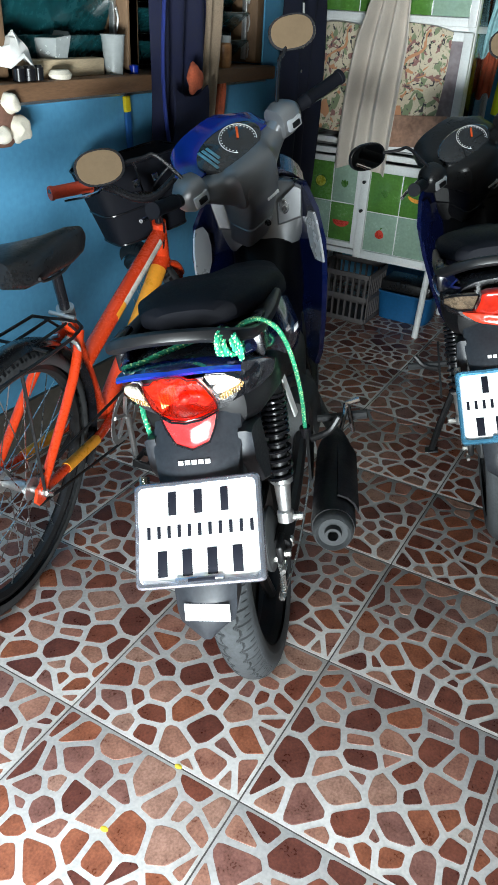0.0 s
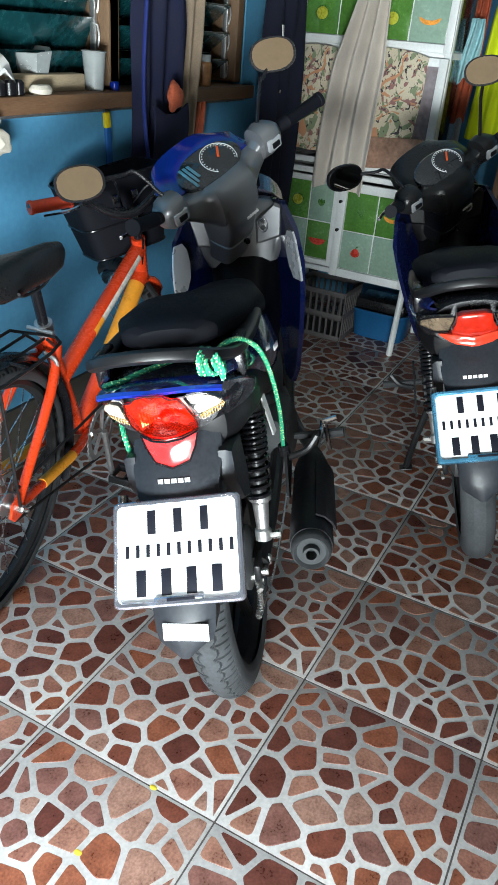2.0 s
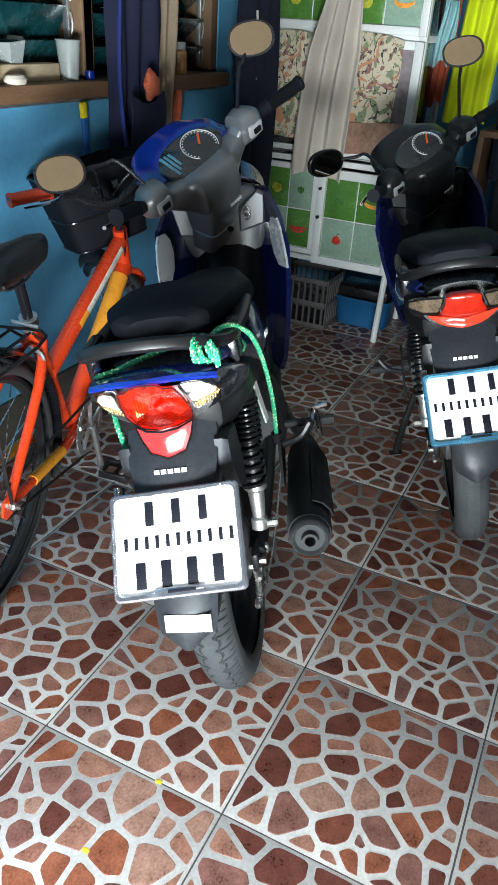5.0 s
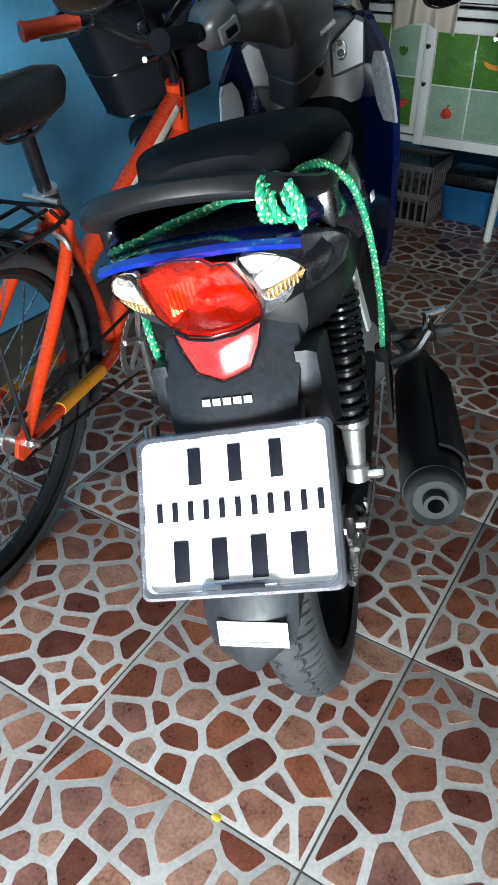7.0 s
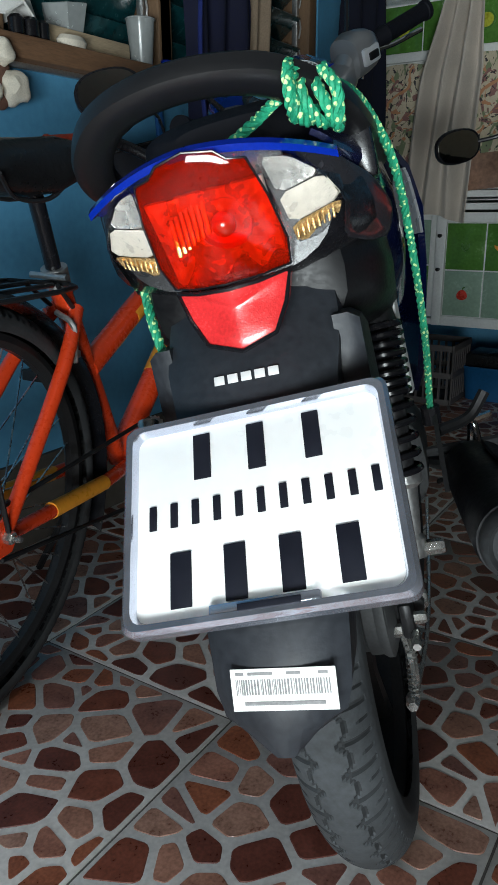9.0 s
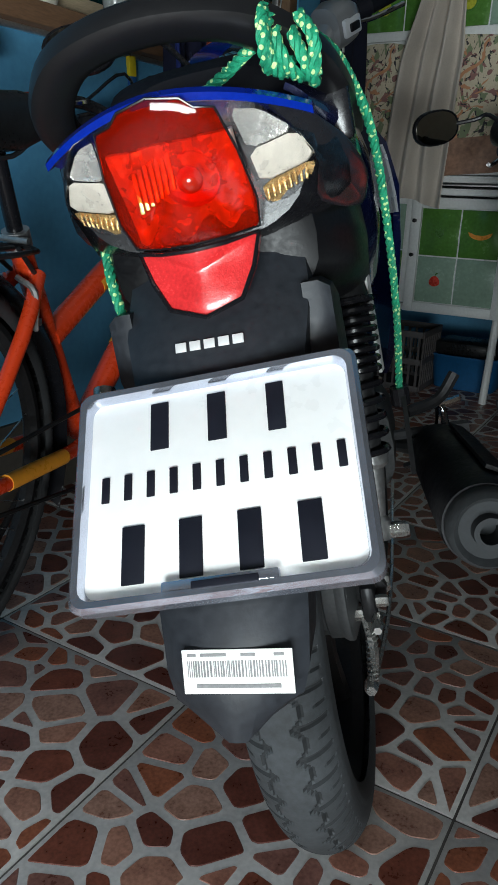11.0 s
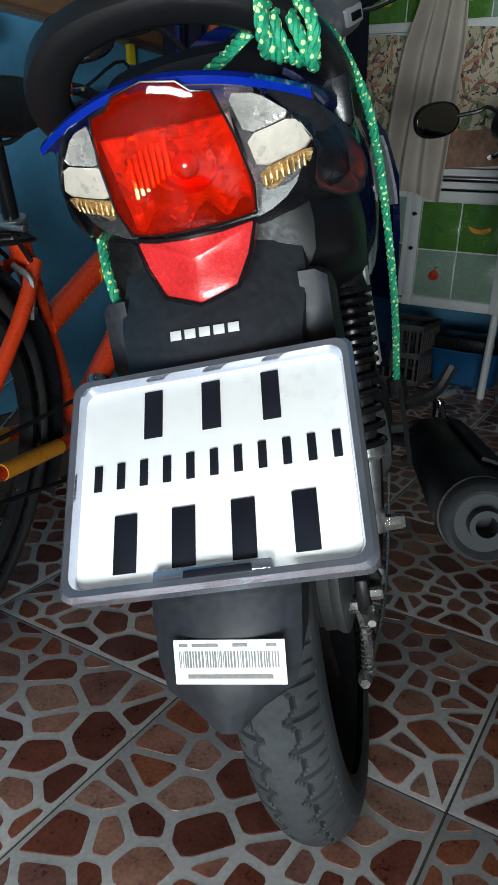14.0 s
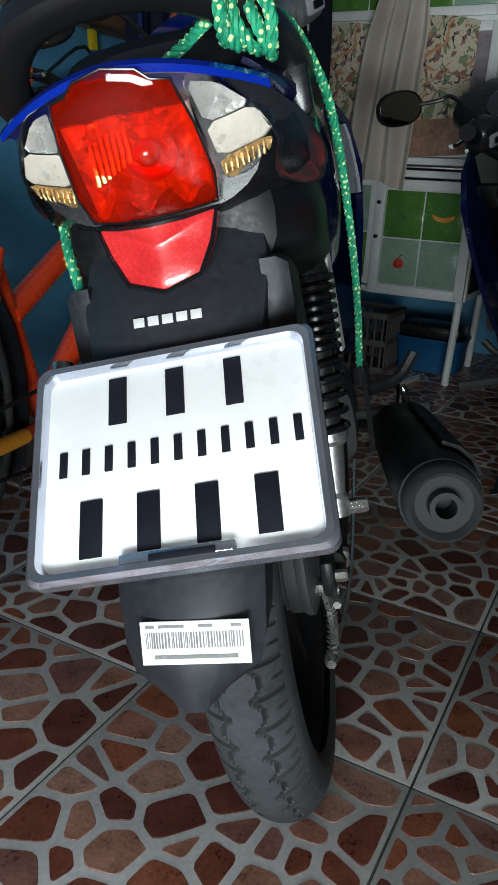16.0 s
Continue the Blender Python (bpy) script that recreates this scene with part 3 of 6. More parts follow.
        part("glove", bm, M["glove"], bag, "cream knitted glove")


ledge_things()


def hanging_cloth(name, label, material, c, width, length, folds, depth, taper=0.75, facing="x", seed=1, turn=0, drift=0.0):
    """A cloth gathered at a hook, falling in folds."""
    bm = B()
    rnd = random.Random(seed)
    ph = rnd.uniform(0, 6)
    grid = []
    nz, nw = 26, 44
    for i in range(nz):
        t = i / (nz - 1)
        wid = width * (taper + (1 - taper) * min(1, t * 2.2)) * (1 + 0.05 * math.sin(4 * t + ph))
        row = []
        for j in range(nw):
            s = j / (nw - 1) - 0.5
            d = depth * (0.35 + 0.65 * min(1, 1.4 * (1 - t) + 0.45)) * math.sin(2 * math.pi * folds * s + ph + 0.9 * math.sin(3 * t)) + depth * 0.4 * math.sin(9 * s + 5 * t + ph)
            z = -length * t - 0.015 * math.cos(6 * s + ph) * t
            row.append((d, s * wid + 0.02 * math.sin(2.5 * t + ph) * t + drift * (1 - t), z))
        grid.append(row)
    sheet(bm, grid, 0.004)
    m = pose(*c, 0, 0, 0 if facing == "x" else -90 + turn)
    return single(name, bm, material, label, "hanging clothes", group="clothes hanging on the wall", m=m)


# apron with royal blue edge, khaki trousers, dark jeans on the window posts
apron = hanging_cloth("apron", "dark navy cotton apron hanging before the window", M["navy_cloth"], (XL + 0.07, 1.385, 1.62), 0.29, 0.83, 3, 0.018, 0.55, seed=3)
bm = B()
tube(bm, [(XL + 0.10, 1.265, 1.35), (XL + 0.105, 1.24, 1.12), (XL + 0.105, 1.255, 0.95), (XL + 0.10, 1.30, 0.80)], 0.006, 6)
part("trim", bm, M["blue_trim"], apron, "royal blue piping").matrix_basis = apron.matrix_basis.inverted()
bm = B()
grid = [[(XL + 0.112 + 0.006 * math.sin(7 * i), 1.29 + 0.19 * j / 7, 1.035 - 0.2 * i / 7 + 0.03 * math.sin(math.pi * j / 7) * (i == 0) * -1) for j in range(8)] for i in range(8)]
sheet(bm, grid, 0.006)
part("pocket", bm, M["navy_cloth"], apron, "navy patch pocket").matrix_basis = apron.matrix_basis.inverted()
bm = B()
made = bmesh.ops.create_icosphere(bm, subdivisions=3, radius=0.034, matrix=pose(0, 0, 0) @ Matrix.Diagonal((0.5, 1, 1.25, 1)))
for v in made["verts"]:
    v.co *= 1 + 0.35 * noise.noise(v.co * 45)
single("rag", bm, M["rust"], "crumpled red and white rag in the pocket", "rag", m=pose(XL + 0.128, 1.375, 1.06))
hanging_cloth("khaki_trousers", "khaki brown trousers hanging before the window", M["khaki"], (XL + 0.05, 1.575, 1.65), 0.11, 0.76, 2, 0.014, 0.8, seed=8)
hanging_cloth("rust_cloth", "rust red cloth hanging behind khaki trousers", M["rust"], (XL + 0.02, 1.70, 1.04), 0.07, 0.22, 2, 0.01, 0.8, seed=12)
jacket = hanging_cloth("dark_jacket", "dark navy jacket with white cord and snaps", M["denim"], (XL + 0.13, 2.15, 1.66), 0.34, 1.12, 3, 0.022, 0.6, seed=21, facing="x")
bm = B()
sheet(bm, [[(XL + 0.165, 2.02 + 0.012 * s + 0.025 * t, 1.20 - 0.13 * t + 0.08) for s in (0, 1)] for t in (0, 0.33, 0.66, 1)], 0.003)
part("ribbon", bm, M["white_cloth"], jacket, "white drawstring").matrix_basis = jacket.matrix_basis.inverted()
for z in (1.14, 1.06):
    bm = B()
    lathe(bm, [(0, 0), (0.006, 0), (0.006, 0.003), (0, 0.004)], 10, pose(XL + 0.17, 2.03, z, 0, 90, 0), cap=False)
    part("snap", bm, M["chrome"], jacket, "small metal snap button").matrix_basis = jacket.matrix_basis.inverted()

# ---- the white aluminium cabinet ----
CX0, CX1, CY, CZ0 = -1.10, -0.445, 2.372, 0.312


def fruit(kind, m, parent):
    bm = B()
    if kind == "apple":
        poly = [(0.02 * math.cos(a) * (1 - 0.12 * math.sin(a) ** 2), 0.019 * math.sin(a) - 0.004 * abs(math.cos(a)) ** 3) for a in (2 * math.pi * k / 20 for k in range(20))]
        plate_of(bm, poly, 0.0015, m)
        part("print", bm, M["fruit_red"], parent, "printed red apple")
        bm = B()
        plate_of(bm, [(0.0, 0.017), (0.004, 0.022), (0.012, 0.03), (0.006, 0.031), (0.0, 0.026)], 0.0016, m)
        part("print", bm, M["fruit_green"], parent)
    elif kind == "slice":
        up = [(0.042 * math.cos(a), -0.026 * math.sin(a) + 0.012) for a in (math.pi * k / 12 for k in range(13))]
        lo = [(0.030 * math.cos(a), -0.008 * math.sin(a) + 0.010) for a in (math.pi * (12 - k) / 12 for k in range(1, 12))]
        plate_of(bm, up + lo, 0.0015, m)
        part("print", bm, M["fruit_orange"], parent, "printed orange fruit slice")
    elif kind == "melon":
        plate_of(bm, [(0.04 * math.cos(a), -0.028 * math.sin(a) + 0.01) for a in (math.pi * k / 12 for k in range(13))], 0.0015, m)
        part("print", bm, M["fruit_red"], parent, "printed melon slice")
    elif kind == "kiwi":
        plate_of(bm, [(0.031 * math.cos(a), 0.028 * math.sin(a)) for a in (2 * math.pi * k / 20 for k in range(20))], 0.0015, m)
        part("print", bm, M["fruit_green"], parent, "printed kiwi slice")
        bm = B()
        plate_of(bm, [(0.024 * math.cos(a), 0.022 * math.sin(a)) for a in (2 * math.pi * k / 20 for k in range(20))], 0.003, m)
        part("print", bm, M["fruit_yellow"], parent)
    else:
        for k in range(3):
            a = math.pi / 2 + (k - 1) * 0.5
            plate_of(bm, [(0.03 * t * math.cos(a) + 0.009 * math.sin(math.pi * t) * math.sin(a) * s, 0.035 * t * math.sin(a) - 0.014 - 0.009 * math.sin(math.pi * t) * math.cos(a) * s) for t, s in ((0, 1), (0.3, 1), (0.7, 1), (1, 1), (0.7, -1), (0.3, -1))], 0.0012 + 0.0004 * k, m)
        part("print", bm, M["fruit_green"], parent, "printed green leaves")


def cabinet():
    cab = thing("cabinet", "white aluminium cabinet with fruit-printed glass doors", "cabinet")
    y1 = CY + 0.40
    pieces = [("post", (x, y, 0.88 + CZ0 / 2), (0.03, 0.03, 1.76 - CZ0)) for x in (CX0 + 0.015, CX1 - 0.015) for y in (CY + 0.03, y1 - 0.015)]
    for z in (CZ0 + 0.012, 0.742, 0.785, 1.225, 1.60, 1.745):
        pieces += [("rail", ((CX0 + CX1) / 2, y, z), (CX1 - CX0 - 0.06, 0.028, 0.024)) for y in (CY + 0.03, y1 - 0.015)]
        pieces += [("rail", (x, CY + 0.21, z), (0.028, 0.33, 0.024)) for x in (CX0 + 0.015, CX1 - 0.015)]
    for nm, c, size in pieces:
        bm = B()
        box(bm, c, size, 0.003)
        part(nm, bm, M["alu_white"], cab)
    for x, y in ((CX0 + 0.02, CY + 0.03), (CX1 - 0.02, CY + 0.012), (CX0 + 0.02, y1 - 0.02), (CX1 - 0.02, y1 - 0.02)):
        bm = B()
        tube(bm, [(x, y, CZ0), (x - 0.01, y + 0.0, -0.002)], 0.014, 10, 1)
        part("leg", bm, M["alu_white"], cab)
    for z in (CZ0 + 0.028, 0.765, 1.235):
        bm = B()
        box(bm, ((CX0 + CX1) / 2, CY + 0.21, z), (CX1 - CX0 - 0.03, 0.34, 0.006), 0.001)
        part("shelf", bm, M["alu"], cab)
    for x, t in ((CX0 + 0.006, 0), (CX1 - 0.006, 1)):
        bm = B()
        box(bm, (x, CY + 0.21, 1.03), (0.006, 0.33, 1.40), 0.001)
        part("side_panel", bm, M["glass"] if t else M["alu"], cab)
    bm = B()
    box(bm, ((CX0 + CX1) / 2, y1 - 0.002, 1.03), (CX1 - CX0 - 0.04, 0.006, 1.42), 0.001)
    part("back_panel", bm, M["alu"], cab)

    def pane_door(x0, x1, z0, z1, y, rim, cells, cols, rows):
        bm = B()
        zc, xc = (z0 + z1) / 2, (x0 + x1) / 2
        for x in (x0 + rim / 2, x1 - rim / 2):
            box(bm, (x, y, zc), (rim, 0.022, z1 - z0), 0.003)
        for z in (z0 + rim / 2, z1 - rim / 2):
            box(bm, (xc, y, z), (x1 - x0 - 2 * rim, 0.021, rim), 0.003)
        door = part("door", bm, M["alu_white"], cab, "white framed door with fruit-printed panes")
        cw, ch = (x1 - x0 - 2 * rim) / cols, (z1 - z0 - 2 * rim) / rows
        for k, (tone, what) in enumerate(cells):
            i, j = k % cols, k // cols
            cx, cz = x0 + rim + cw * (i + 0.5), z1 - rim - ch * (j + 0.5)
            bm = B()
            box(bm, (cx, y + 0.002, cz), (cw - 0.005, 0.005, ch - 0.005), 0.001)
            part("pane", bm, M[tone], door)
            if what:
                fruit(what, pose(cx, y - 0.0008, cz - 0.004, 90, 0, 0), door)
        bm = B()
        box(bm, (xc, y + 0.006, zc), (x1 - x0 - 2 * rim, 0.004, z1 - z0 - 2 * rim), 0)
        part("backing", bm, M["white_mark"], door)
        return door

    pane_door(-0.812, CX1 - 0.005, CZ0 + 0.002, 0.722, CY - 0.004, 0.036, [("green", "leaf"), ("green", "slice"), ("mint", "apple"), ("mint", "")], 2, 2)
    pane_door(CX0 + 0.005, -0.818, CZ0 + 0.03, 0.722, CY + 0.018, 0.024, [("green", "kiwi"), ("mint", "leaf"), ("mint", ""), ("green", "melon")], 2, 2)
    for z in (0.52, 0.64):
        bm = B()
        lathe(bm, [(0, 0), (0.006, 0), (0.007, 0.016), (0, 0.02)], 10, pose(-0.795, CY - 0.014, z, 90, 0, 0), cap=False)
        part("knob", bm, M["black"], cab, "small black door knob")
    # upper band of printed panes and the glass doors below it
    pane_door(CX0 + 0.005, CX1 - 0.003, 1.232, 1.60, CY + 0.014, 0.03, [("glass", "")] * 4 + [("green", "kiwi"), ("green", "leaf"), ("green", "kiwi"), ("mint", "slice")], 4, 2)
    bm = B()
    x0, x1, z0, z1 = -0.79, CX1 - 0.002, 0.80, 1.215
    for x in (x0 + 0.012, x1 - 0.018):
        box(bm, (x, CY + 0.006, (z0 + z1) / 2), (0.034 if x > -0.6 else 0.022, 0.022, z1 - z0), 0.003)
    for z in (z0 + 0.015, z1 - 0.015):
        box(bm, ((x0 + x1) / 2 - 0.006, CY + 0.006, z), (x1 - x0 - 0.058, 0.021, 0.03), 0.003)
    door = part("door", bm, M["alu_white"], cab, "white framed glass door")
    bm = B()
    box(bm, ((x0 + x1) / 2, CY + 0.012, (z0 + z1) / 2), (x1 - x0 - 0.06, 0.004, z1 - z0 - 0.06), 0)
    part("pane", bm, M["purple"], door, "dim purple-brown printed pane")
    return cab


cabinet()


def floral_cushion(name, c, w, h, d, tilt=0):
    bm = B()
    grid = []
    for i in range(13):
        row = []
        for j in range(13):
            u, v = j / 12 * 2 - 1, i / 12 * 2 - 1
            bulge = (1 - abs(u) ** 3) * (1 - abs(v) ** 3)
            row.append((u * w / 2 * (1 - 0.05 * v * v), -d * bulge + 0.004 * math.sin(9 * u + 4 * v), -v * h / 2 * (1 - 0.06 * u * u)))
        grid.append(row)
    sheet(bm, grid, 0.006)
    return single(name, bm, M["floral"], "cream floral cloth panel covering the cabinet door", "floral cloth", group="floral cloths", m=pose(*c, 0, tilt, 0))


floral_cushion("floral_cloth", (-0.975, CY - 0.006, 1.025), 0.22, 0.40, 0.03, 2)
floral_cushion("floral_cloth", (-0.655, CY - 0.006, 1.03), 0.25, 0.41, 0.025, 4)
bm = B()
sheet(bm, [[(-0.74 + 0.25 * j / 5 + 0.02 * math.sin(i), CY - 0.034 - 0.006 * math.sin(2 * j + i), 0.93 - 0.12 * i / 5 - 0.02 * (5 - j) / 5) for j in range(6)] for i in range(6)], 0.004)
single("brown_cloth", bm, M["brownprint"], "brown patterned cloth hanging below the floral cloth", "cloth")
hanging_cloth("towel", "long beige cotton towel hanging over the cabinet", M["towel"], (-0.80, CY - 0.075, 1.56), 0.22, 0.86, 3.2, 0.030, 0.36, facing="y", seed=33, drift=0.075)
bm = B()
box(bm, (-0.95, CY + 0.1, 1.385), (0.05, 0.05, 0.27), 0.01)
single("dark_bottle", bm, M["jar_brown"], "brown bottle behind the cabinet glass", "bottle")
for k, (x, tone) in enumerate(((-0.72, "jar_brown"), (-0.63, "tool_blue"), (-0.55, "khaki"))):
    bm = B()
    lathe(bm, [(0, 0), (0.035, 0), (0.036, 0.12), (0.02, 0.16), (0.018, 0.2), (0, 0.2)], 14, pose(x, CY + 0.14, 1.239), cap=False)
    single("storage_jar", bm, M[tone], "filled storage jar behind the cabinet glass", "jar", group="jars in the cabinet")

# ---- under and beside the cabinet ----


def crate_thing():
    cr = thing("plastic_crate", "grey slotted plastic crate on the floor under cabinet", "crate", pose(-0.86, 2.50, 0.0, 0, 0, 0))
    w, d, h = 0.27, 0.24, 0.235
    for nm, c, ax in (("front_wall", (0, -d / 2), 0), ("back_wall", (0, d / 2), 0), ("side_wall", (-w / 2, 0), 1), ("side_wall", (w / 2, 0), 1)):
        L = w if ax == 0 else d - 0.018
        bm = B()
        box(bm, (c[0], c[1], h - 0.012), (L, 0.008, 0.024) if ax == 0 else (0.008, L, 0.024), 0.002)
        wall = part(nm, bm, M["crate"], cr)
        for z in (0.012, h / 2):
            bm = B()
            box(bm, (c[0], c[1], z), (L, 0.008, 0.024) if ax == 0 else (0.008, L, 0.024), 0.002)
            part("band", bm, M["crate"], wall)
        for i in range(9):
            p = -L / 2 + 0.012 + (L - 0.024) * i / 8
            bm = B()
            box(bm, (c[0] + (p if ax == 0 else 0), c[1] + (p if ax else 0), h / 2), (0.009, 0.0075, h - 0.01) if ax == 0 else (0.0075, 0.009, h - 0.01), 0)
            part("slat", bm, M["crate"], wall, smooth=0)
    bm = B()
    box(bm, (0, 0, 0.006), (w - 0.018, d - 0.018, 0.008), 0.001)
    part("base", bm, M["crate"], cr)


crate_thing()
tub = thing("storage_tub", "blue plastic storage tub standing under the cabinet", "tub", pose(-0.60, 2.62, 0.0))
bm = B()
loft(bm, [flat_ring(z, 0, a, b, 5, 24) for z, a, b in ((0, 0.12, 0.09), (0.12, 0.135, 0.1), (0.13, 0.142, 0.107), (0.136, 0.142, 0.107), (0.136, 0.128, 0.094), (0.01, 0.115, 0.085))])
part("body", bm, M["box_blue"], tub)
bm = B()
box(bm, (0, 0, 0.16), (0.24, 0.17, 0.05), 0.01)
part("lid", bm, M["leather"], tub, "dark raised lid")

hanging_cloth("yellow_shirt", "fluorescent yellow shirt hanging beside the cabinet", M["yellow"], (-0.285, 2.62, 1.72), 0.17, 0.78, 3, 0.02, 0.7, facing="y", seed=41)
hanging_cloth("aqua_cloth", "pale aqua cloth hanging beside the cabinet", M["aqua"], (-0.405, 2.55, 1.36), 0.07, 0.22, 2, 0.012, 0.7, facing="y", seed=44)
hanging_cloth("rust_cloth", "rust brown cloth hanging beside the cabinet", M["rust"], (-0.41, 2.60, 1.45), 0.06, 0.46, 2, 0.012, 0.8, facing="y", seed=47)
hanging_cloth("dark_coat", "black coat hanging on the back wall", M["denim"], (0.02, 2.70, 1.75), 0.42, 1.05, 4, 0.03, 0.7, facing="y", seed=52)
rail = thing("clothes_rail", "grey steel clothes rail fixed to the back wall", "clothes rail")
bm = B()
tube(bm, [(-0.50, 2.72, 1.73), (0.55, 2.72, 1.73)], 0.011, 10, 1)
part("rail", bm, M["steel_dark"], rail)
for x in (-0.46, 0.5):
    bm = B()
    tube(bm, [(x, 2.72, 1.73), (x, 3.05, 1.73)], 0.009, 8, 1)
    part("bracket", bm, M["steel_dark"], rail)
shelf = thing("low_shelf", "dark wooden low shelf with boxes in shade", "shelf", pose(0.28, 2.78, 0))
bm = B()
for z in (0.1, 0.5, 0.9):
    box(bm, (0, 0, z), (1.0, 0.36, 0.025), 0.003)
for x in (-0.49, 0.49):
    box(bm, (x, 0, 0.456), (0.025, 0.355, 0.912), 0.003)
part("frame", bm, M["wood"], shelf)
for x, z, s, tone in ((-0.3, 0.113, (0.3, 0.26, 0.3), "black"), (0.12, 0.113, (0.4, 0.28, 0.25), "leather"), (-0.2, 0.513, (0.4, 0.26, 0.28), "leather"), (0.28, 0.513, (0.26, 0.26, 0.3), "crate"), (-0.25, 0.913, (0.3, 0.26, 0.16), "black"), (0.2, 0.913, (0.4, 0.26, 0.2), "crate")):
    bm = B()
    box(bm, (0, 0, s[2] / 2), s, 0.012)
    single("storage_box", bm, M[tone], "dark storage box on the low shelf", "box", group="boxes on the shelf", m=pose(0.28 + x, 2.78, z))

# ---- motorcycles: x to the rider's right, y ahead, z up, from the rear tyre's foot ----


def leaning(x, y, heading, lean):
    """The pose of a two-wheeler on its side stand: heading to the left of +y, leaning to its left."""
    return Matrix.Translation((x, y, 0)) @ pose(0, 0, 0, 0, 0, heading) @ pose(0, 0, 0, 0, -lean, 0)


def tyre_mesh(R, half, tread, nt=480, nb=34, knob=1.0):
    """A tyre as a ring of cross sections whose tread is cut by curved grooves."""
    bm = B()
    rings, deep = [], set()
    for i in range(nt):
        th = 2 * math.pi * i / nt
        ring = []
        for j in range(nb + 1):
            ph = radians(-118 + 236 * j / nb)
            x, dr = half * math.sin(ph) * (1.0 if abs(ph) < 1.6 else 1.02), half * 1.05 * (math.cos(ph) - 1)
            if tread and abs(ph) < 1.35:
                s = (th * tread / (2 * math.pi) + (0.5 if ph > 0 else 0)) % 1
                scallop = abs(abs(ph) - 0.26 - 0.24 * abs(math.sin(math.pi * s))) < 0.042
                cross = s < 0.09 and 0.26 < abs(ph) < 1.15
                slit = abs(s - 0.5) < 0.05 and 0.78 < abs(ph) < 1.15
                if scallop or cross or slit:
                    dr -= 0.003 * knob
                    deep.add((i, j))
            r = R + dr
            ring.append((x, r * math.sin(th), r * math.cos(th)))
        rings.append(ring)
    rows = loft(bm, rings, cap=False, closed=False, loop=True)
    # Groove faces take the second, darker material, which paints in their shade.
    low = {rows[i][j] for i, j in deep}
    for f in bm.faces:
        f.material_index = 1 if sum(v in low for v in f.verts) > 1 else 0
    return bm


def spring(bm, a, b, r, wire, turns, seg=14):
    a, b = Vector(a), Vector(b)
    d = (b - a).normalized()
    s = d.orthogonal().normalized()
    o = d.cross(s)
    n = int(turns * seg)
    tube(bm, [a + (b - a) * (k / n) + r * (math.cos(2 * math.pi * k / seg) * s + math.sin(2 * math.pi * k / seg) * o) for k in range(n + 1)], wire, 7, 1)


def cyl(bm, a, b, prof, seg=16):
    """A turned body along the line a to b: prof holds (fraction of the way, radius)."""
    a, b = Vector(a), Vector(b)
    m = Matrix.Translation(a) @ (b - a).to_track_quat("Z", "Y").to_matrix().to_4x4()
    L = (b - a).length
    lathe(bm, [(r, t * L) for t, r in prof], seg, m)


def bolt(bm, p, axis, r=0.007, h=0.012):
    p, axis = Vector(p), Vector(axis).normalized()
    cyl(bm, p, p + axis * h, [(0, r), (0.75, r), (1, r * 0.8)], 6)


def wheel(parent, name, y, z, R, half, tread, mats):
    bm = B()
    rw = R - 0.048
    rings = []
    for k in range(64):
        a = 2 * math.pi * k / 64
        rings.append([(x, y + r * math.sin(a), z + r * math.cos(a)) for x, r in ((-0.03, rw + 0.004), (-0.03, rw - 0.012), (-0.016, rw - 0.022), (0.016, rw - 0.022), (0.03, rw - 0.012), (0.03, rw + 0.004), (0.016, rw - 0.004), (-0.016, rw - 0.004))])
    loft(bm, rings, cap=False, loop=True)
    rim = part(name, bm, mats["rim"], parent, "black wheel rim")
    bm = tyre_mesh(R, half, tread, 896 if tread else 72, 60 if tread else 12)
    bmesh.ops.translate(bm, verts=bm.verts, vec=(0, y, z))
    part("tyre", bm, mats["tyre"], rim, "dusty black rubber tyre", smooth=20)
    for k in range(5):
        a = 2 * math.pi * k / 5 + 0.3
        bm = B()
        tube(bm, [(0, y + r * math.sin(a + da), z + r * math.cos(a + da)) for r, da in ((0.05, 0), (0.12, 0.08), (rw - 0.015, 0.02))], [0.016, 0.012, 0.015], 8, 3)
        part("spoke", bm, mats["rim"], rim)
    bm = B()
    cyl(bm, (-0.055, y, z), (0.05, y, z), [(0, 0.03), (0.1, 0.058), (0.7, 0.062), (0.72, 0.066), (0.98, 0.066), (1, 0.05)], 28)
    part("hub", bm, M["heat"], rim)
    return rim


def mirror_thing(parent, stem, c, aim, w, h, glass):
    bm = B()
    m = look(c, aim)
    rings = []
    for d, k in ((0.0, 1.0), (0.008, 1.02), (0.02, 0.85), (0.03, 0.4)):
        rings.append([m @ Vector((k * w * math.copysign(abs(math.cos(a)) ** 0.85, math.cos(a)), k * h * math.copysign(abs(math.sin(a)) ** 0.85, math.sin(a)), d)) for a in (2 * math.pi * i / 24 for i in range(24))])
    loft(bm, rings)
    body = part("mirror", bm, M["black_gloss"], parent, "round black rear-view mirror")
    bm = B()
    loft(bm, [[m @ Vector((0.9 * w * math.copysign(abs(math.cos(a)) ** 0.85, math.cos(a)), 0.9 * h * math.copysign(abs(math.sin(a)) ** 0.85, math.sin(a)), d)) for a in (2 * math.pi * i / 24 for i in range(24))] for d in (-0.0005, -0.002)])
    part("mirror_glass", bm, M[glass], body)
    bm = B()
    tube(bm, stem + [Vector(c) - (Vector(aim) - Vector(c)).normalized() * 0.02], 0.005, 8)
    part("stem", bm, M["black_gloss"], body)


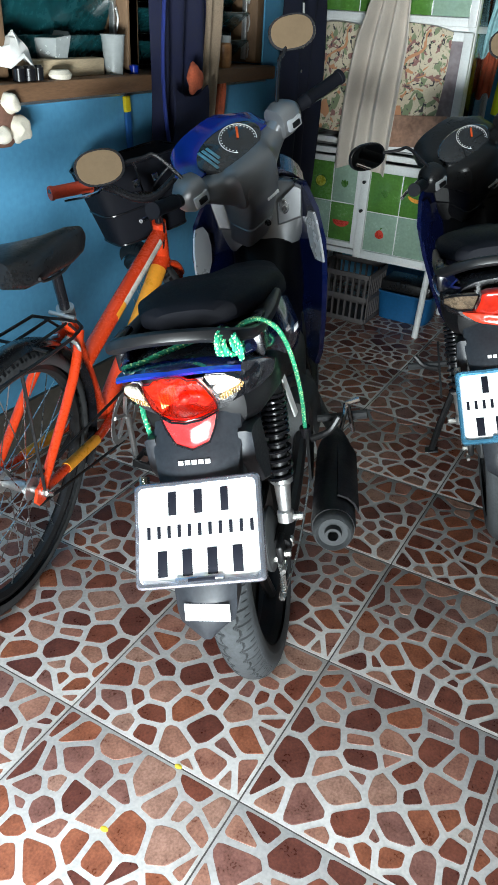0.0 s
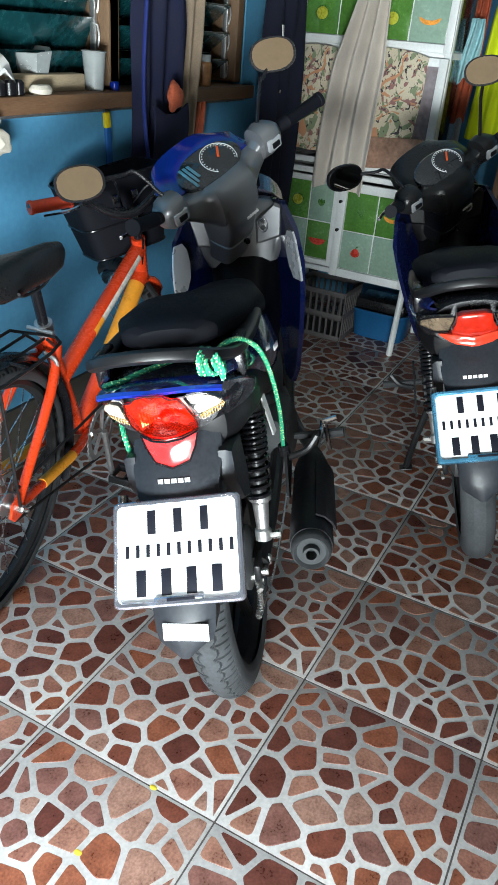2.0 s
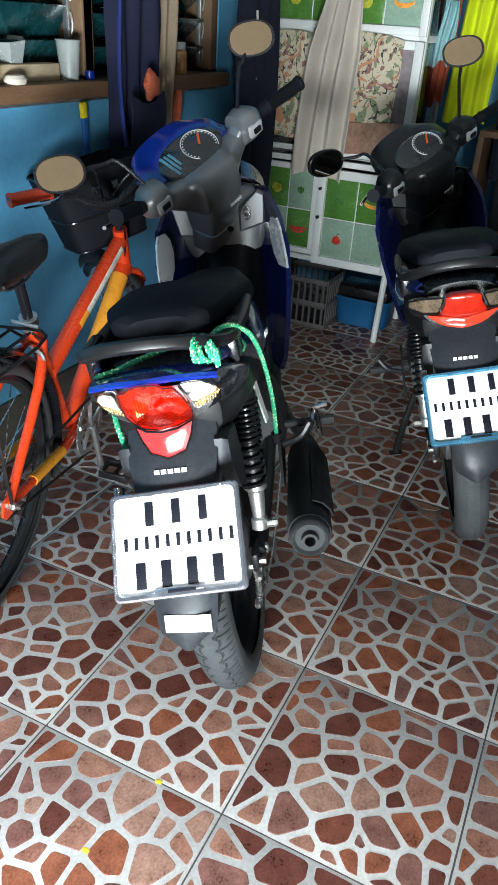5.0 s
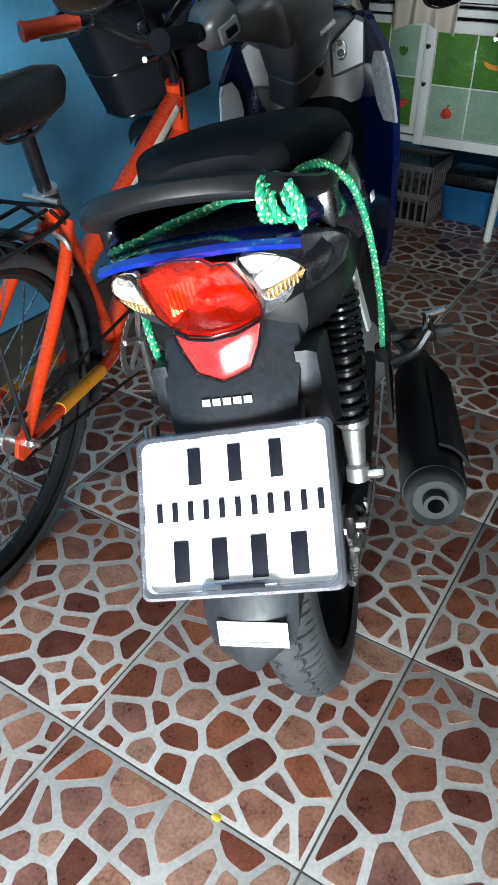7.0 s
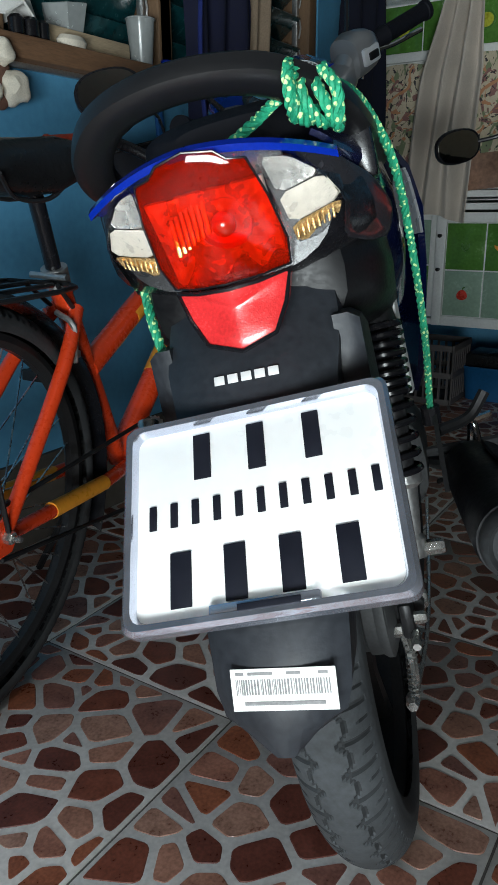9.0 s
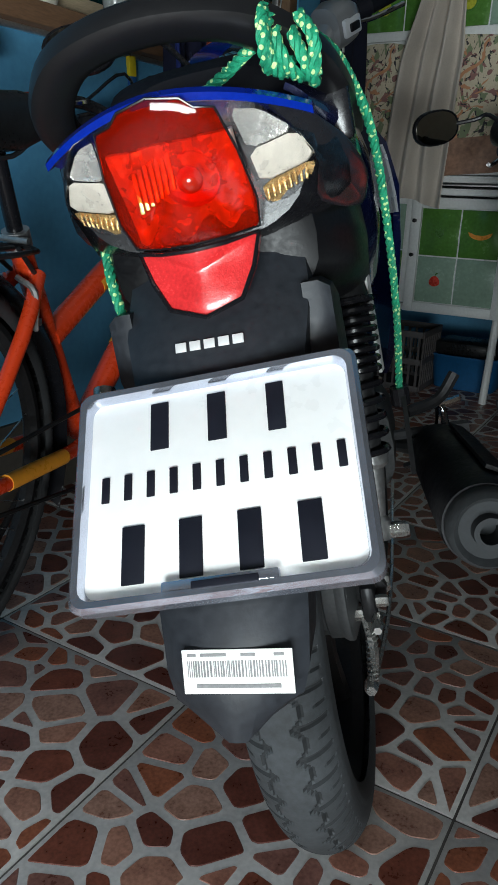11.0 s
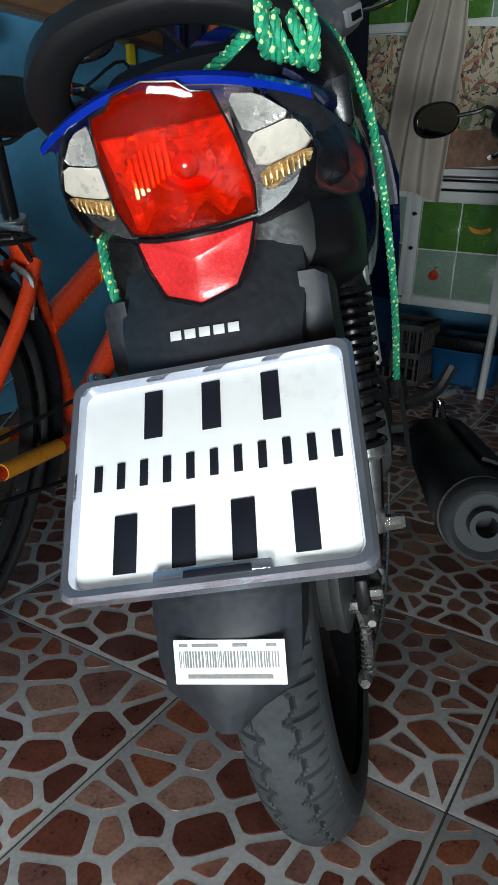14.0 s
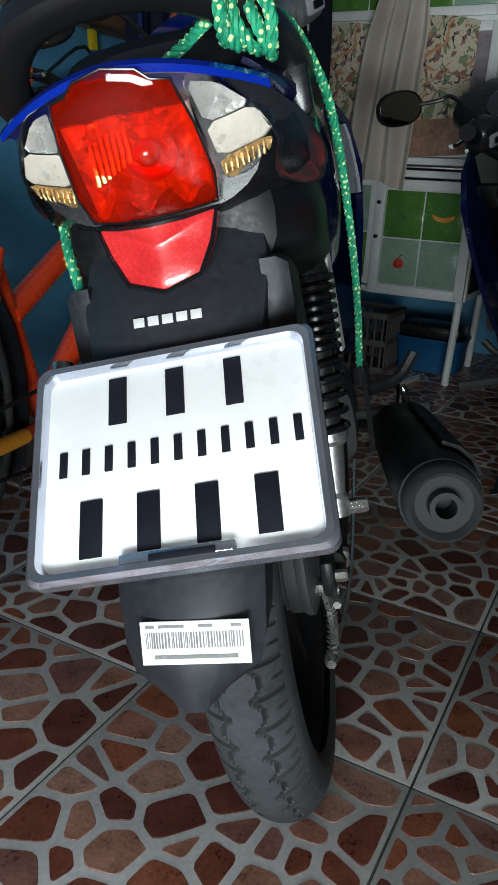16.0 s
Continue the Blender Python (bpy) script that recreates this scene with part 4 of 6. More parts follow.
def bars(parent, m, rows):
    """Dark raised strokes: rows of (x, z, width, height)."""
    for x, z, w, h in rows:
        bm = B()
        box(bm, (x, 0, z), (w, 0.0016, h), 0.0006, m)
        part("bar", bm, M["plate_ink"], parent)


def motorcycle(m, spec):
    main = spec["main"]
    mc = thing("motorcycle", spec["label"], "motorcycle", m, group="parked motorcycles")
    black, paint = M["black"], M[spec["paint"]]
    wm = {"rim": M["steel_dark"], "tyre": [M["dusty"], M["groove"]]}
    wheel(mc, "rear_wheel", 0, 0.285, 0.285, 0.043, 56 if main else 0, wm)
    wheel(mc, "front_wheel", 1.235, 0.28, 0.28, 0.036, 0, wm)
    # chassis, engine and stand
    bm = B()
    tube(bm, [(0, 0.98, 0.72), (0, 0.82, 0.55), (0, 0.55, 0.44), (0, 0.25, 0.52), (0, -0.05, 0.66)], 0.028, 10)
    tube(bm, [(-0.07, 0.5, 0.42), (-0.08, 0.2, 0.55), (-0.07, -0.16, 0.70)], 0.016, 8)
    tube(bm, [(0.07, 0.5, 0.42), (0.08, 0.2, 0.55), (0.07, -0.16, 0.70)], 0.016, 8)
    part("chassis", bm, M["steel_dark"], mc)
    bm = B()
    loft(bm, [squircle(y, z, a, b, 3.4, 20) for y, z, a, b in ((0.40, 0.30, 0.05, 0.06), (0.44, 0.30, 0.11, 0.09), (0.62, 0.29, 0.115, 0.10), (0.70, 0.30, 0.07, 0.07), (0.74, 0.31, 0.065, 0.06), (0.90, 0.36, 0.06, 0.055))])
    part("engine", bm, M["heat"], mc)
    bm = B()
    tube(bm, [(-0.10, 0.45, 0.22), (-0.15, 0.41, 0.12), (-0.185, 0.36, 0.047)], 0.011, 8)
    box(bm, (-0.188, 0.36, 0.047), (0.05, 0.035, 0.006), 0.002)
    part("side_stand", bm, M["steel_dark"], mc)
    for s in (-1, 1):
        bm = B()
        tube(bm, [(0.075 * s, 0.46, 0.30), (0.078 * s, 0.2, 0.29), (0.07 * s, -0.03, 0.285)], [0.018, 0.018, 0.021], 10)
        box(bm, (0.07 * s, -0.035, 0.285), (0.016, 0.06, 0.045), 0.006)
        part("swingarm", bm, M["steel_dark"], mc)
        bm = B()
        bolt(bm, (0.078 * s, -0.012, 0.285), (s, 0, 0), 0.012, 0.016)
        bolt(bm, (0.078 * s, -0.055, 0.285), (s, 0, 0), 0.007, 0.014)
        bolt(bm, (0.078 * s, -0.062, 0.27), (0, -1, 0), 0.006, 0.03)
        part("axle_nut", bm, M["zinc"], mc, "zinc axle nut and chain adjuster")
        # shock absorber
        a, b = Vector((0.095 * s, 0.045, 0.625)), Vector((0.088 * s, -0.02, 0.353))
        d = b - a
        bm = B()
        cyl(bm, a, a + d * 0.7, [(0, 0.018), (0.1, 0.022), (0.12, 0.012), (0.45, 0.012), (0.46, 0.017), (1, 0.017)], 16)
        shock = part("shock_absorber", bm, M["steel_dark"], mc, "black spring shock absorber with silver lower fork")
        bm = B()
        spring(bm, a + d * 0.05, a + d * 0.36, 0.0235, 0.0042, 8)
        spring(bm, a + d * 0.36, a + d * 0.70, 0.0235, 0.0042, 5.2)
        part("coil_spring", bm, M["black_gloss"], shock)
        bm = B()
        cyl(bm, a + d * 0.68, b, [(0, 0.023), (0.14, 0.023), (0.2, 0.017), (0.6, 0.0145), (0.8, 0.013), (0.86, 0.017), (1.1, 0.017)], 18)
        part("lower_fork", bm, M["alu"], shock)
        bm = B()
        cyl(bm, a + d * 0.30, a + d * 0.40, [(0, 0.0165), (1, 0.0165)], 16)
        part("collar", bm, M["alu"], shock)
        bm = B()
        bolt(bm, b + Vector((0.015 * s, 0, 0)), (s, 0, 0), 0.009, 0.022)
        part("bolt", bm, M["zinc"], shock)
    # brake drum lever and rod
    bm = B()
    tube(bm, [(0.062, -0.045, 0.262), (0.067, -0.06, 0.225), (0.06, -0.052, 0.175)], 0.0055, 6)
    bolt(bm, (0.058, -0.052, 0.18), (0, -1, 0), 0.008, 0.02)
    bolt(bm, (0.05, -0.045, 0.265), (1, 0, 0), 0.008, 0.02)
    lever = part("brake_arm", bm, M["zinc"], mc, "zinc brake arm with rod")
    bm = B()
    tube(bm, [(0.06, -0.07, 0.18), (0.085, 0.1, 0.2), (0.10, 0.42, 0.24)], 0.003, 6)
    spring(bm, (0.068, -0.055, 0.25), (0.062, -0.06, 0.19), 0.006, 0.0014, 9, 8)
    part("brake_rod", bm, M["zinc"], lever)
    bm = B()
    lathe(bm, [(0.0, 0), (0.066, 0), (0.07, 0.006), (0.07, 0.012), (0.045, 0.022), (0, 0.022)], 30, pose(0.034, 0, 0.285, 0, 90, 0), cap=False)
    part("brake_drum", bm, M["heat"], mc, "grey brake drum cover")
    # silencer
    e0, e1 = Vector((0.172, 0.35, 0.330)), Vector((0.197, -0.156, 0.404))
    bm = B()
    cyl(bm, e0, e1, [(0, 0.020), (0.06, 0.027), (0.2, 0.039), (0.24, 0.041), (0.93, 0.042), (0.96, 0.040)], 30)
    sil = part("silencer", bm, M["silencer"], mc, "black exhaust silencer with grey end cap")
    bm = B()
    cyl(bm, e0 + (e1 - e0) * 0.95, e1 + (e1 - e0) * 0.012, [(0, 0.038), (0.5, 0.038), (0.8, 0.036), (1.0, 0.032), (0.72, 0.027), (0.7, 0.016), (1.15, 0.015), (1.15, 0.010), (0.2, 0.0095)], 32)
    part("end_cap", bm, M["groove"], sil, "grey silencer end cap")
    bm = B()
    sheet(bm, [[e0 + (e1 - e0) * t + Vector((0.046 * math.cos(a), 0, 0.046 * math.sin(a))) for a in (0.1, 0.5, 0.9, 1.3)] for t in (0.3, 0.5, 0.7, 0.86)], 0.004)
    part("heat_shield", bm, M["silencer"], sil)
    bm = B()
    tube(bm, [e0, (0.15, 0.5, 0.27), (0.10, 0.72, 0.22), (0.05, 0.86, 0.28)], 0.016, 10)
    part("exhaust_pipe", bm, M["heat"], sil)
    # pillion footrests and hangers
    for s in (-1, 1):
        bm = B()
        plate_of(bm, [(0.20, 0.50), (0.12, 0.47), (0.06, 0.385), (0.09, 0.375), (0.17, 0.40), (0.23, 0.45)], 0.006, Matrix(((0, 0, s, 0.135 * s), (1, 0, 0, 0), (0, 1, 0, 0), (0, 0, 0, 1))))
        hang = part("footrest_hanger", bm, M["steel_dark"], mc, "cast footrest hanger")
        bm = B()
        tube(bm, [(0.14 * s, 0.14, 0.44), (0.18 * s, 0.155, 0.447), (0.205 * s, 0.165, 0.475)], 0.008, 8)
        part("footrest", bm, M["steel_dark"], hang)
        bm = B()
        tube(bm, [(0.10 * s, 0.52, 0.29), (0.20 * s, 0.53, 0.285), (0.245 * s, 0.53, 0.285)], [0.009, 0.013, 0.013], 8, 2)
        part("front_footrest", bm, M["rubber"], mc)
    bm = B()
    tube(bm, [(0.125, 0.46, 0.25), (0.165, 0.43, 0.272), (0.188, 0.46, 0.315), (0.195, 0.49, 0.342)], 0.006, 8)
    tube(bm, [(0.195, 0.49, 0.342), (0.232, 0.495, 0.348)], 0.008, 8, 1)
    tube(bm, [(0.201, 0.488, 0.345), (0.206, 0.482, 0.262)], 0.006, 8, 1)
    part("kick_lever", bm, M["chrome"], mc, "chrome kick-start lever")
    bm = B()
    sheet(bm, [[(0.116 + 0.003 * j, 0.045 + 0.10 * t + 0.022 * j, 0.645 - 0.15 * t) for j in (0, 1)] for t in np.linspace(0, 1, 5)], 0.004)
    part("frame_cover", bm, M["alu_white"], mc, "pale grey frame cover strip")
    # rear mudguard with step, flap and side bodies
    bm = B()
    prof = [(-0.140, 0.72, 0.070), (-0.172, 0.68, 0.074), (-0.196, 0.655, 0.076), (-0.224, 0.633, 0.074), (-0.246, 0.605, 0.068), (-0.272, 0.572, 0.062), (-0.312, 0.53, 0.058), (-0.350, 0.488, 0.053), (-0.373, 0.453, 0.049), (-0.383, 0.425, 0.047), (-0.387, 0.408, 0.043), (-0.388, 0.383, 0.007)]
    rows = []
    for y, z, hw in prof:
        off = 0.006 * (min(1, max(0, (0.60 - z) / 0.14)) - min(1, max(0, (0.44 - z) / 0.06))) if main else 0.0
        rows.append([(off + hw * t, y + 0.018 * abs(t) ** 3 + (0.035 if abs(t) == 1 else 0), z + (0.0 if abs(t) < 1 else 0.006)) for t in (-1, -0.96, -0.7, -0.35, 0, 0.35, 0.7, 0.96, 1)])
    sheet(bm, rows, -0.005)
    guard = part("rear_mudguard", bm, M["fender"], mc, "dark grey plastic rear mudguard with pointed flap")
    bm = B()
    for k in range(5):
        box(bm, (-0.023 + 0.0115 * k, 0, 0), (0.0088, 0.0014, 0.0075), 0.0004, Matrix.Translation((-0.001, -0.2375, 0.626)) @ pose(0, 0, 0, -28, 0, 0))
    part("badge", bm, M["white_mark"], guard, "small silver maker's badge")
    bm = B()
    loft(bm, [squircle(y, z, a, b, 3.2, 24) for y, z, a, b in ((-0.172, 0.70, 0.07, 0.03), (-0.165, 0.69, 0.088, 0.05), (-0.12, 0.69, 0.112, 0.06), (0.0, 0.675, 0.125, 0.065), (0.15, 0.64, 0.12, 0.07), (0.40, 0.55, 0.10, 0.085))])
    part("under_tail", bm, black, mc, "matt black under-tail panel")
    for s in (-1, 1):
        bm = B()
        plate_of(bm, [(-0.2, 0.655), (-0.165, 0.655), (-0.10, 0.635), (-0.085, 0.55), (-0.10, 0.50), (-0.16, 0.53), (-0.205, 0.60)], 0.022, Matrix(((0, 0, s, 0.072 * s), (1, 0, 0, 0), (0, 1, 0, 0), (0, 0, 0, 1))), 0.1)
        part("inner_guard", bm, M["fender"], mc)
    # number plate
    pm = Matrix.Translation((0.0055, -0.318, 0.5435)) @ pose(0, 0, 0, -45, 0, 0) @ pose(0, 0, 0, 0, -1.9, 0)
    bm = B()
    w, h = 0.213, 0.172
    rim = spec["rim"]
    outline = []
    for cx, cz, a0 in ((w / 2 - 0.01, h / 2 - 0.01, 0), (-w / 2 + 0.01, h / 2 - 0.01, 90), (-w / 2 + 0.01, -h / 2 + 0.01, 180), (w / 2 - 0.01, -h / 2 + 0.01, 270)):
        outline += [(cx + 0.01 * math.cos(radians(a0 + k * 22.5)), cz + 0.01 * math.sin(radians(a0 + k * 22.5)), math.cos(radians(a0 + k * 22.5)), math.sin(radians(a0 + k * 22.5))) for k in range(5)]

    def rounded(dx, y):
        return [pm @ Vector((x - dx * (1 if x > 0 else -1), y, z - dx * (1 if z > 0 else -1))) for x, z, _, _ in outline]

    loft(bm, [rounded(0.0, 0.006), rounded(0.0, -0.005), rounded(0.003, -0.009), rounded(0.0075, -0.0085), rounded(0.0095, -0.003), rounded(0.0095, 0.006)], cap=False, loop=True)
    box(bm, (0, -0.0055, -h / 2 + 0.0105), (0.08, 0.005, 0.009), 0.002, pm)
    holder = part("number_plate", bm, M[rim], mc, spec["rim_label"])
    bm = B()
    box(bm, (0, 0.0005, 0), (w - 0.017, 0.002, h - 0.017), 0.0006, pm)
    part("plate_sheet", bm, M["plate"], holder, "white plate sheet")
    up = pm @ Matrix.Translation((0, -0.0014, 0))
    bars(holder, up, [(-0.043, 0.050, 0.014, 0.039), (0.001, 0.050, 0.014, 0.039), (0.045, 0.050, 0.013, 0.039)])
    bars(holder, up, [(-0.084 + 0.0172 * k, 0.004, 0.006, 0.02) for k in range(11)])
    bars(holder, up, [(-0.062 + 0.0415 * k, -0.0475, 0.0165, 0.042) for k in range(4)])
    bars(holder, pm @ Matrix.Translation((0, -0.0092, 0)), [(0.004, -h / 2 + 0.0095, 0.045, 0.005)])
    for x in (-0.06, 0.06):
        bm = B()
        box(bm, (x, -0.262, 0.535), (0.012, 0.05, 0.012), 0.002)
        part("plate_bracket", bm, M["zinc"], holder)
    bm = B()
    tube(bm, [(-0.095, -0.245, 0.588), (-0.095, -0.235, 0.603)], 0.009, 12, 1)
    part("plate_bolt", bm, M["zinc"], holder, "zinc tube clamp")
    # paper label on the flap
    if main:
        lm = Matrix.Translation((0.0095, -0.3855, 0.4335)) @ Matrix.Diagonal((0.98, 1, 0.98, 1)) @ pose(0, 0, 0, -16, 0, 0) @ pose(0, 0, 0, 0, 3.2, 0)
        bm = B()
        box(bm, (0, 0, 0), (0.076, 0.0012, 0.030), 0.0004, lm)
        lab = part("paper_label", bm, M["label"], guard, "white paper label with thin dark strips")
        bm = B()
        rnd = random.Random(2)
        x = -0.034
        while x < 0.034:
            t = rnd.choice((0.0005, 0.0009, 0.0013))
            box(bm, (x, -0.0008, 0.002), (t, 0.0006, 0.011), 0, lm)
            x += t + rnd.choice((0.0006, 0.001))
        tagged(part("strip", bm, M["faded_ink"], lab, smooth=0), kind="stuff")
        bm = B()
        box(bm, (0, -0.0008, -0.0095), (0.058, 0.0006, 0.0026), 0, lm)
        tagged(part("strip", bm, M["faded_ink"], lab, smooth=0), kind="stuff")
        bm = B()
        for x, w2 in ((-0.031, 0.006), (-0.016, 0.018), (0.008, 0.01), (0.029, 0.007)):
            box(bm, (x, -0.0008, 0.0115), (w2, 0.0006, 0.002), 0, lm)
        tagged(part("strip", bm, M["faded_ink"], lab, smooth=0), kind="stuff")
    # tail lamp
    bm = B()
    loft(bm, [[(x, y, z) for x, y, z in ring] for ring in (squircle(-0.10, 0.735, 0.125, 0.05, 2.4, 28), squircle(-0.16, 0.742, 0.118, 0.052, 2.4, 28), squircle(-0.20, 0.745, 0.09, 0.05, 2.4, 28))])
    lamp = part("tail_lamp", bm, M["black_gloss"], mc, spec["lamp"])

    def lens(name, pts, material, label, depth=0.012, bulge=0.012):
        """A moulded lens: outer corner points go round; the middle swells to the rear."""
        q = [Vector(p) for p in pts]
        pts = [v for k, p in enumerate(q) for v in (p.lerp(q[k - 1], 0.16), p.lerp(q[(k + 1) % len(q)], 0.16))]
        c = sum((Vector(p) for p in pts), Vector()) / len(pts)
        back = Vector((0, depth, 0))
        bm = B()
        rings = [[Vector(p) + back for p in pts], [Vector(p) for p in pts]]
        for k, f in ((0.96, 0.25), (0.75, 0.7), (0.4, 0.95), (0.12, 1.0)):
            rings.append([c + (Vector(p) - c) * k + Vector((0, -bulge * f, 0)) for p in pts])
        loft(bm, rings)
        return part(name, bm, M[material], lamp, label, smooth=50)

    if main:
        red = [(-0.043, -0.266, 0.784), (-0.030, -0.270, 0.786), (-0.022, -0.272, 0.793), (0.0, -0.275, 0.797), (0.022, -0.272, 0.793), (0.030, -0.270, 0.786), (0.043, -0.266, 0.784), (0.050, -0.247, 0.757), (0.054, -0.222, 0.724), (0.050, -0.207, 0.704), (0.026, -0.226, 0.701), (0, -0.233, 0.700), (-0.026, -0.226, 0.701), (-0.050, -0.207, 0.704), (-0.054, -0.222, 0.724), (-0.050, -0.247, 0.757)]
        rl = lens("red_lens", red, "red_lens", "glossy red tail lamp lens", 0.006, 0.006)
        rl.visible_shadow = False
        bm = B()
        sheet(bm, [[(0.046 * u, -0.240 + 0.048 * t + 0.004 * math.sin(9 * u), 0.772 - 0.072 * t) for u in np.linspace(-1, 1, 25)] for t in np.linspace(0, 1, 9)], 0.003)
        part("lamp_bowl", bm, M["red_bowl"], lamp, "silvered bowl behind the red lens")
        bm = B()
        for k in range(7):
            box(bm, (-0.030 + 0.0045 * k, -0.236, 0.743 + 0.002 * k), (0.0034, 0.004, 0.030), 0.001, None)
        part("bulb_reflector", bm, M["bulb_gold"], lamp, "gold ribbed reflector beside the bulb")
        bm = B()
        bmesh.ops.create_uvsphere(bm, u_segments=16, v_segments=10, radius=0.010, matrix=pose(0.010, -0.238, 0.745))
        lathe(bm, [(0.021, 0), (0.020, 0.006), (0.013, 0.012), (0.013, 0.02)], 20, pose(0.010, -0.232, 0.745, -70, 0, 0), cap=False)
        part("tail_bulb", bm, M["dark_red"], lamp, "tail bulb in its socket")
        bm = B()
        tube(bm, [Vector(p) + Vector((0, -0.001, 0)) for p in red], 0.0010, 6, 1, loop=True)
        part("bezel", bm, M["black_gloss"], lamp)
        refl = [(-0.048, -0.208, 0.700), (-0.025, -0.226, 0.697), (0, -0.232, 0.696), (0.025, -0.226, 0.697), (0.048, -0.208, 0.700), (0.041, -0.214, 0.676), (0.029, -0.222, 0.654), (0, -0.228, 0.645), (-0.029, -0.222, 0.654), (-0.041, -0.214, 0.676)]
        lens("reflector", refl, "reflector", "pinkish red prism reflector", 0.02, 0.003)
        bm = B()
        tube(bm, [Vector(p) + Vector((0, -0.002, 0)) for p in refl], 0.0020, 6, 1, loop=True)
        part("reflector_rim", bm, M["black_gloss"], lamp)
        for s in (-1, 1):
            ind = [(0.048 * s, -0.262, 0.786), (0.068 * s, -0.250, 0.783), (0.088 * s, -0.228, 0.768), (0.101 * s, -0.206, 0.745), (0.094 * s, -0.199, 0.732), (0.077 * s, -0.203, 0.720), (0.058 * s, -0.209, 0.718), (0.054 * s, -0.232, 0.745)]
            lens("indicator_lens", ind, "clear_lens", "clear indicator lens", 0.003, 0.004).visible_shadow = False
            facets = [(0.050, -0.254, 0.783), (0.068, -0.242, 0.780), (0.087, -0.220, 0.765), (0.055, -0.236, 0.757)]
            lens("indicator_facets", [(x * s, y + 0.004, z) for x, y, z in facets], "lamp_bowl", "silvered faceted indicator bowl", 0.008, -0.003)
            band = [(0.055, -0.235, 0.756), (0.088, -0.219, 0.764), (0.098, -0.204, 0.745), (0.058, -0.219, 0.734)]
            lens("indicator_band", [(x * s, y + 0.004, z) for x, y, z in band], "lamp_band", "smooth beige-silver indicator band", 0.008, 0.001)
            ribs = [(0.058, -0.218, 0.733), (0.097, -0.203, 0.744), (0.093, -0.198, 0.733), (0.077, -0.201, 0.722), (0.059, -0.207, 0.720)]
            low = lens("indicator_ribs", [(x * s, y + 0.004, z) for x, y, z in ribs], "lamp_warm", "ribbed gold indicator reflector", 0.008, 0.0)
            for k in range(8):
                bm = B()
                box(bm, ((0.061 + 0.0042 * k) * s, -0.2085 + 0.0012 * k, 0.727 + 0.0012 * k), (0.0022, 0.004, 0.011), 0.0008)
                part("rib", bm, M["lamp_warm"], low)
            smoke = [(0.070 * s, -0.244, 0.786), (0.100 * s, -0.20, 0.777), (0.124 * s, -0.14, 0.757), (0.136 * s, -0.09, 0.730), (0.128 * s, -0.082, 0.704), (0.112 * s, -0.13, 0.704), (0.094 * s, -0.188, 0.714), (0.102 * s, -0.20, 0.745)]
            lens("side_lens", smoke, "smoke_lens", "smoked side lens", 0.01, 0.003)
        bm = B()
        sheet(bm, [[(x, -0.274 + 2.4 * x * x + 0.22 * abs(x) + dy, 0.800 - 2.0 * x * x + dz) for x in np.linspace(-0.100, 0.104, 25)] for dy, dz in ((0.004, -0.007), (0.002, -0.002), (0.008, 0.002), (0.03, 0.001), (0.07, -0.006), (0.13, -0.012), (0.19, -0.016))], -0.006)
        part("tail_cover", bm, M["bright_blue"], mc, "bright blue tail cover above the lamp")
    else:
        # This lamp's darker materials carry the shade it stands in.
        lens("red_lens", [(-0.036, -0.254, 0.782), (0.036, -0.254, 0.782), (0.040, -0.246, 0.758), (0.052, -0.236, 0.735), (0.02, -0.240, 0.726), (-0.02, -0.240, 0.726), (-0.052, -0.236, 0.735), (-0.040, -0.246, 0.758)], "dark_red", "dark red tail lamp lens", 0.03, 0.006)
        lens("lower_band", [(-0.082, -0.214, 0.730), (-0.05, -0.234, 0.731), (0.0, -0.240, 0.723), (0.05, -0.234, 0.731), (0.082, -0.214, 0.730), (0.046, -0.228, 0.706), (0, -0.238, 0.698), (-0.046, -0.228, 0.706)], "band_red", "wide orange-red lower lamp band", 0.03, 0.004)
        for s in (-1, 1):
            ind = [(0.042 * s, -0.249, 0.778), (0.085 * s, -0.222, 0.772), (0.116 * s, -0.187, 0.758), (0.118 * s, -0.184, 0.742), (0.088 * s, -0.207, 0.732), (0.056 * s, -0.232, 0.738)]
            lens("indicator_bowl", [Vector(p) + Vector((0, 0.008, 0)) for p in ind], "dim_bowl", "silvered indicator bowl, darkened as shade", 0.01, 0.002)
            lens("indicator_lens", ind, "dim_lens", "clear indicator lens, darkened as shade", 0.004, 0.005).visible_shadow = False
            bm = B()
            tube(bm, [Vector(p) + Vector((0, -0.001, 0)) for p in ind], 0.0022, 6, 1, loop=True)
            part("bezel", bm, M["black_gloss"], lamp)
    # tail and side panels
    for s in (-1, 1):
        bm = B()
        rows = []
        for y, zt, zb, xw in ((-0.19, 0.800, 0.775, 0.105), (-0.12, 0.806, 0.752, 0.128), (0.0, 0.797, 0.705, 0.142), (0.14, 0.765, 0.64, 0.145), (0.28, 0.72, 0.585, 0.138), (0.42, 0.665, 0.54, 0.122), (0.50, 0.63, 0.53, 0.11)):
            rows.append([(s * (xw - 0.020 * (1 - t) ** 2 - 0.028 * max(0, t - 0.5) ** 2 * 4), y, zt + (zb - zt) * t) for t in np.linspace(0, 1, 7)])
        sheet(bm, rows, 0.005 * -s)
        side = part("side_panel", bm, paint, mc, spec["side"])
        if main:
            bm = B()
            for k in range(4):
                box(bm, (s * 0.1475, 0.115 + 0.017 * k, 0.705 - 0.004 * k), (0.0015, 0.012, 0.011), 0.0004)
            part("mark", bm, M["white_mark"], side, "small silver model mark")
    # seat
    bm = B()
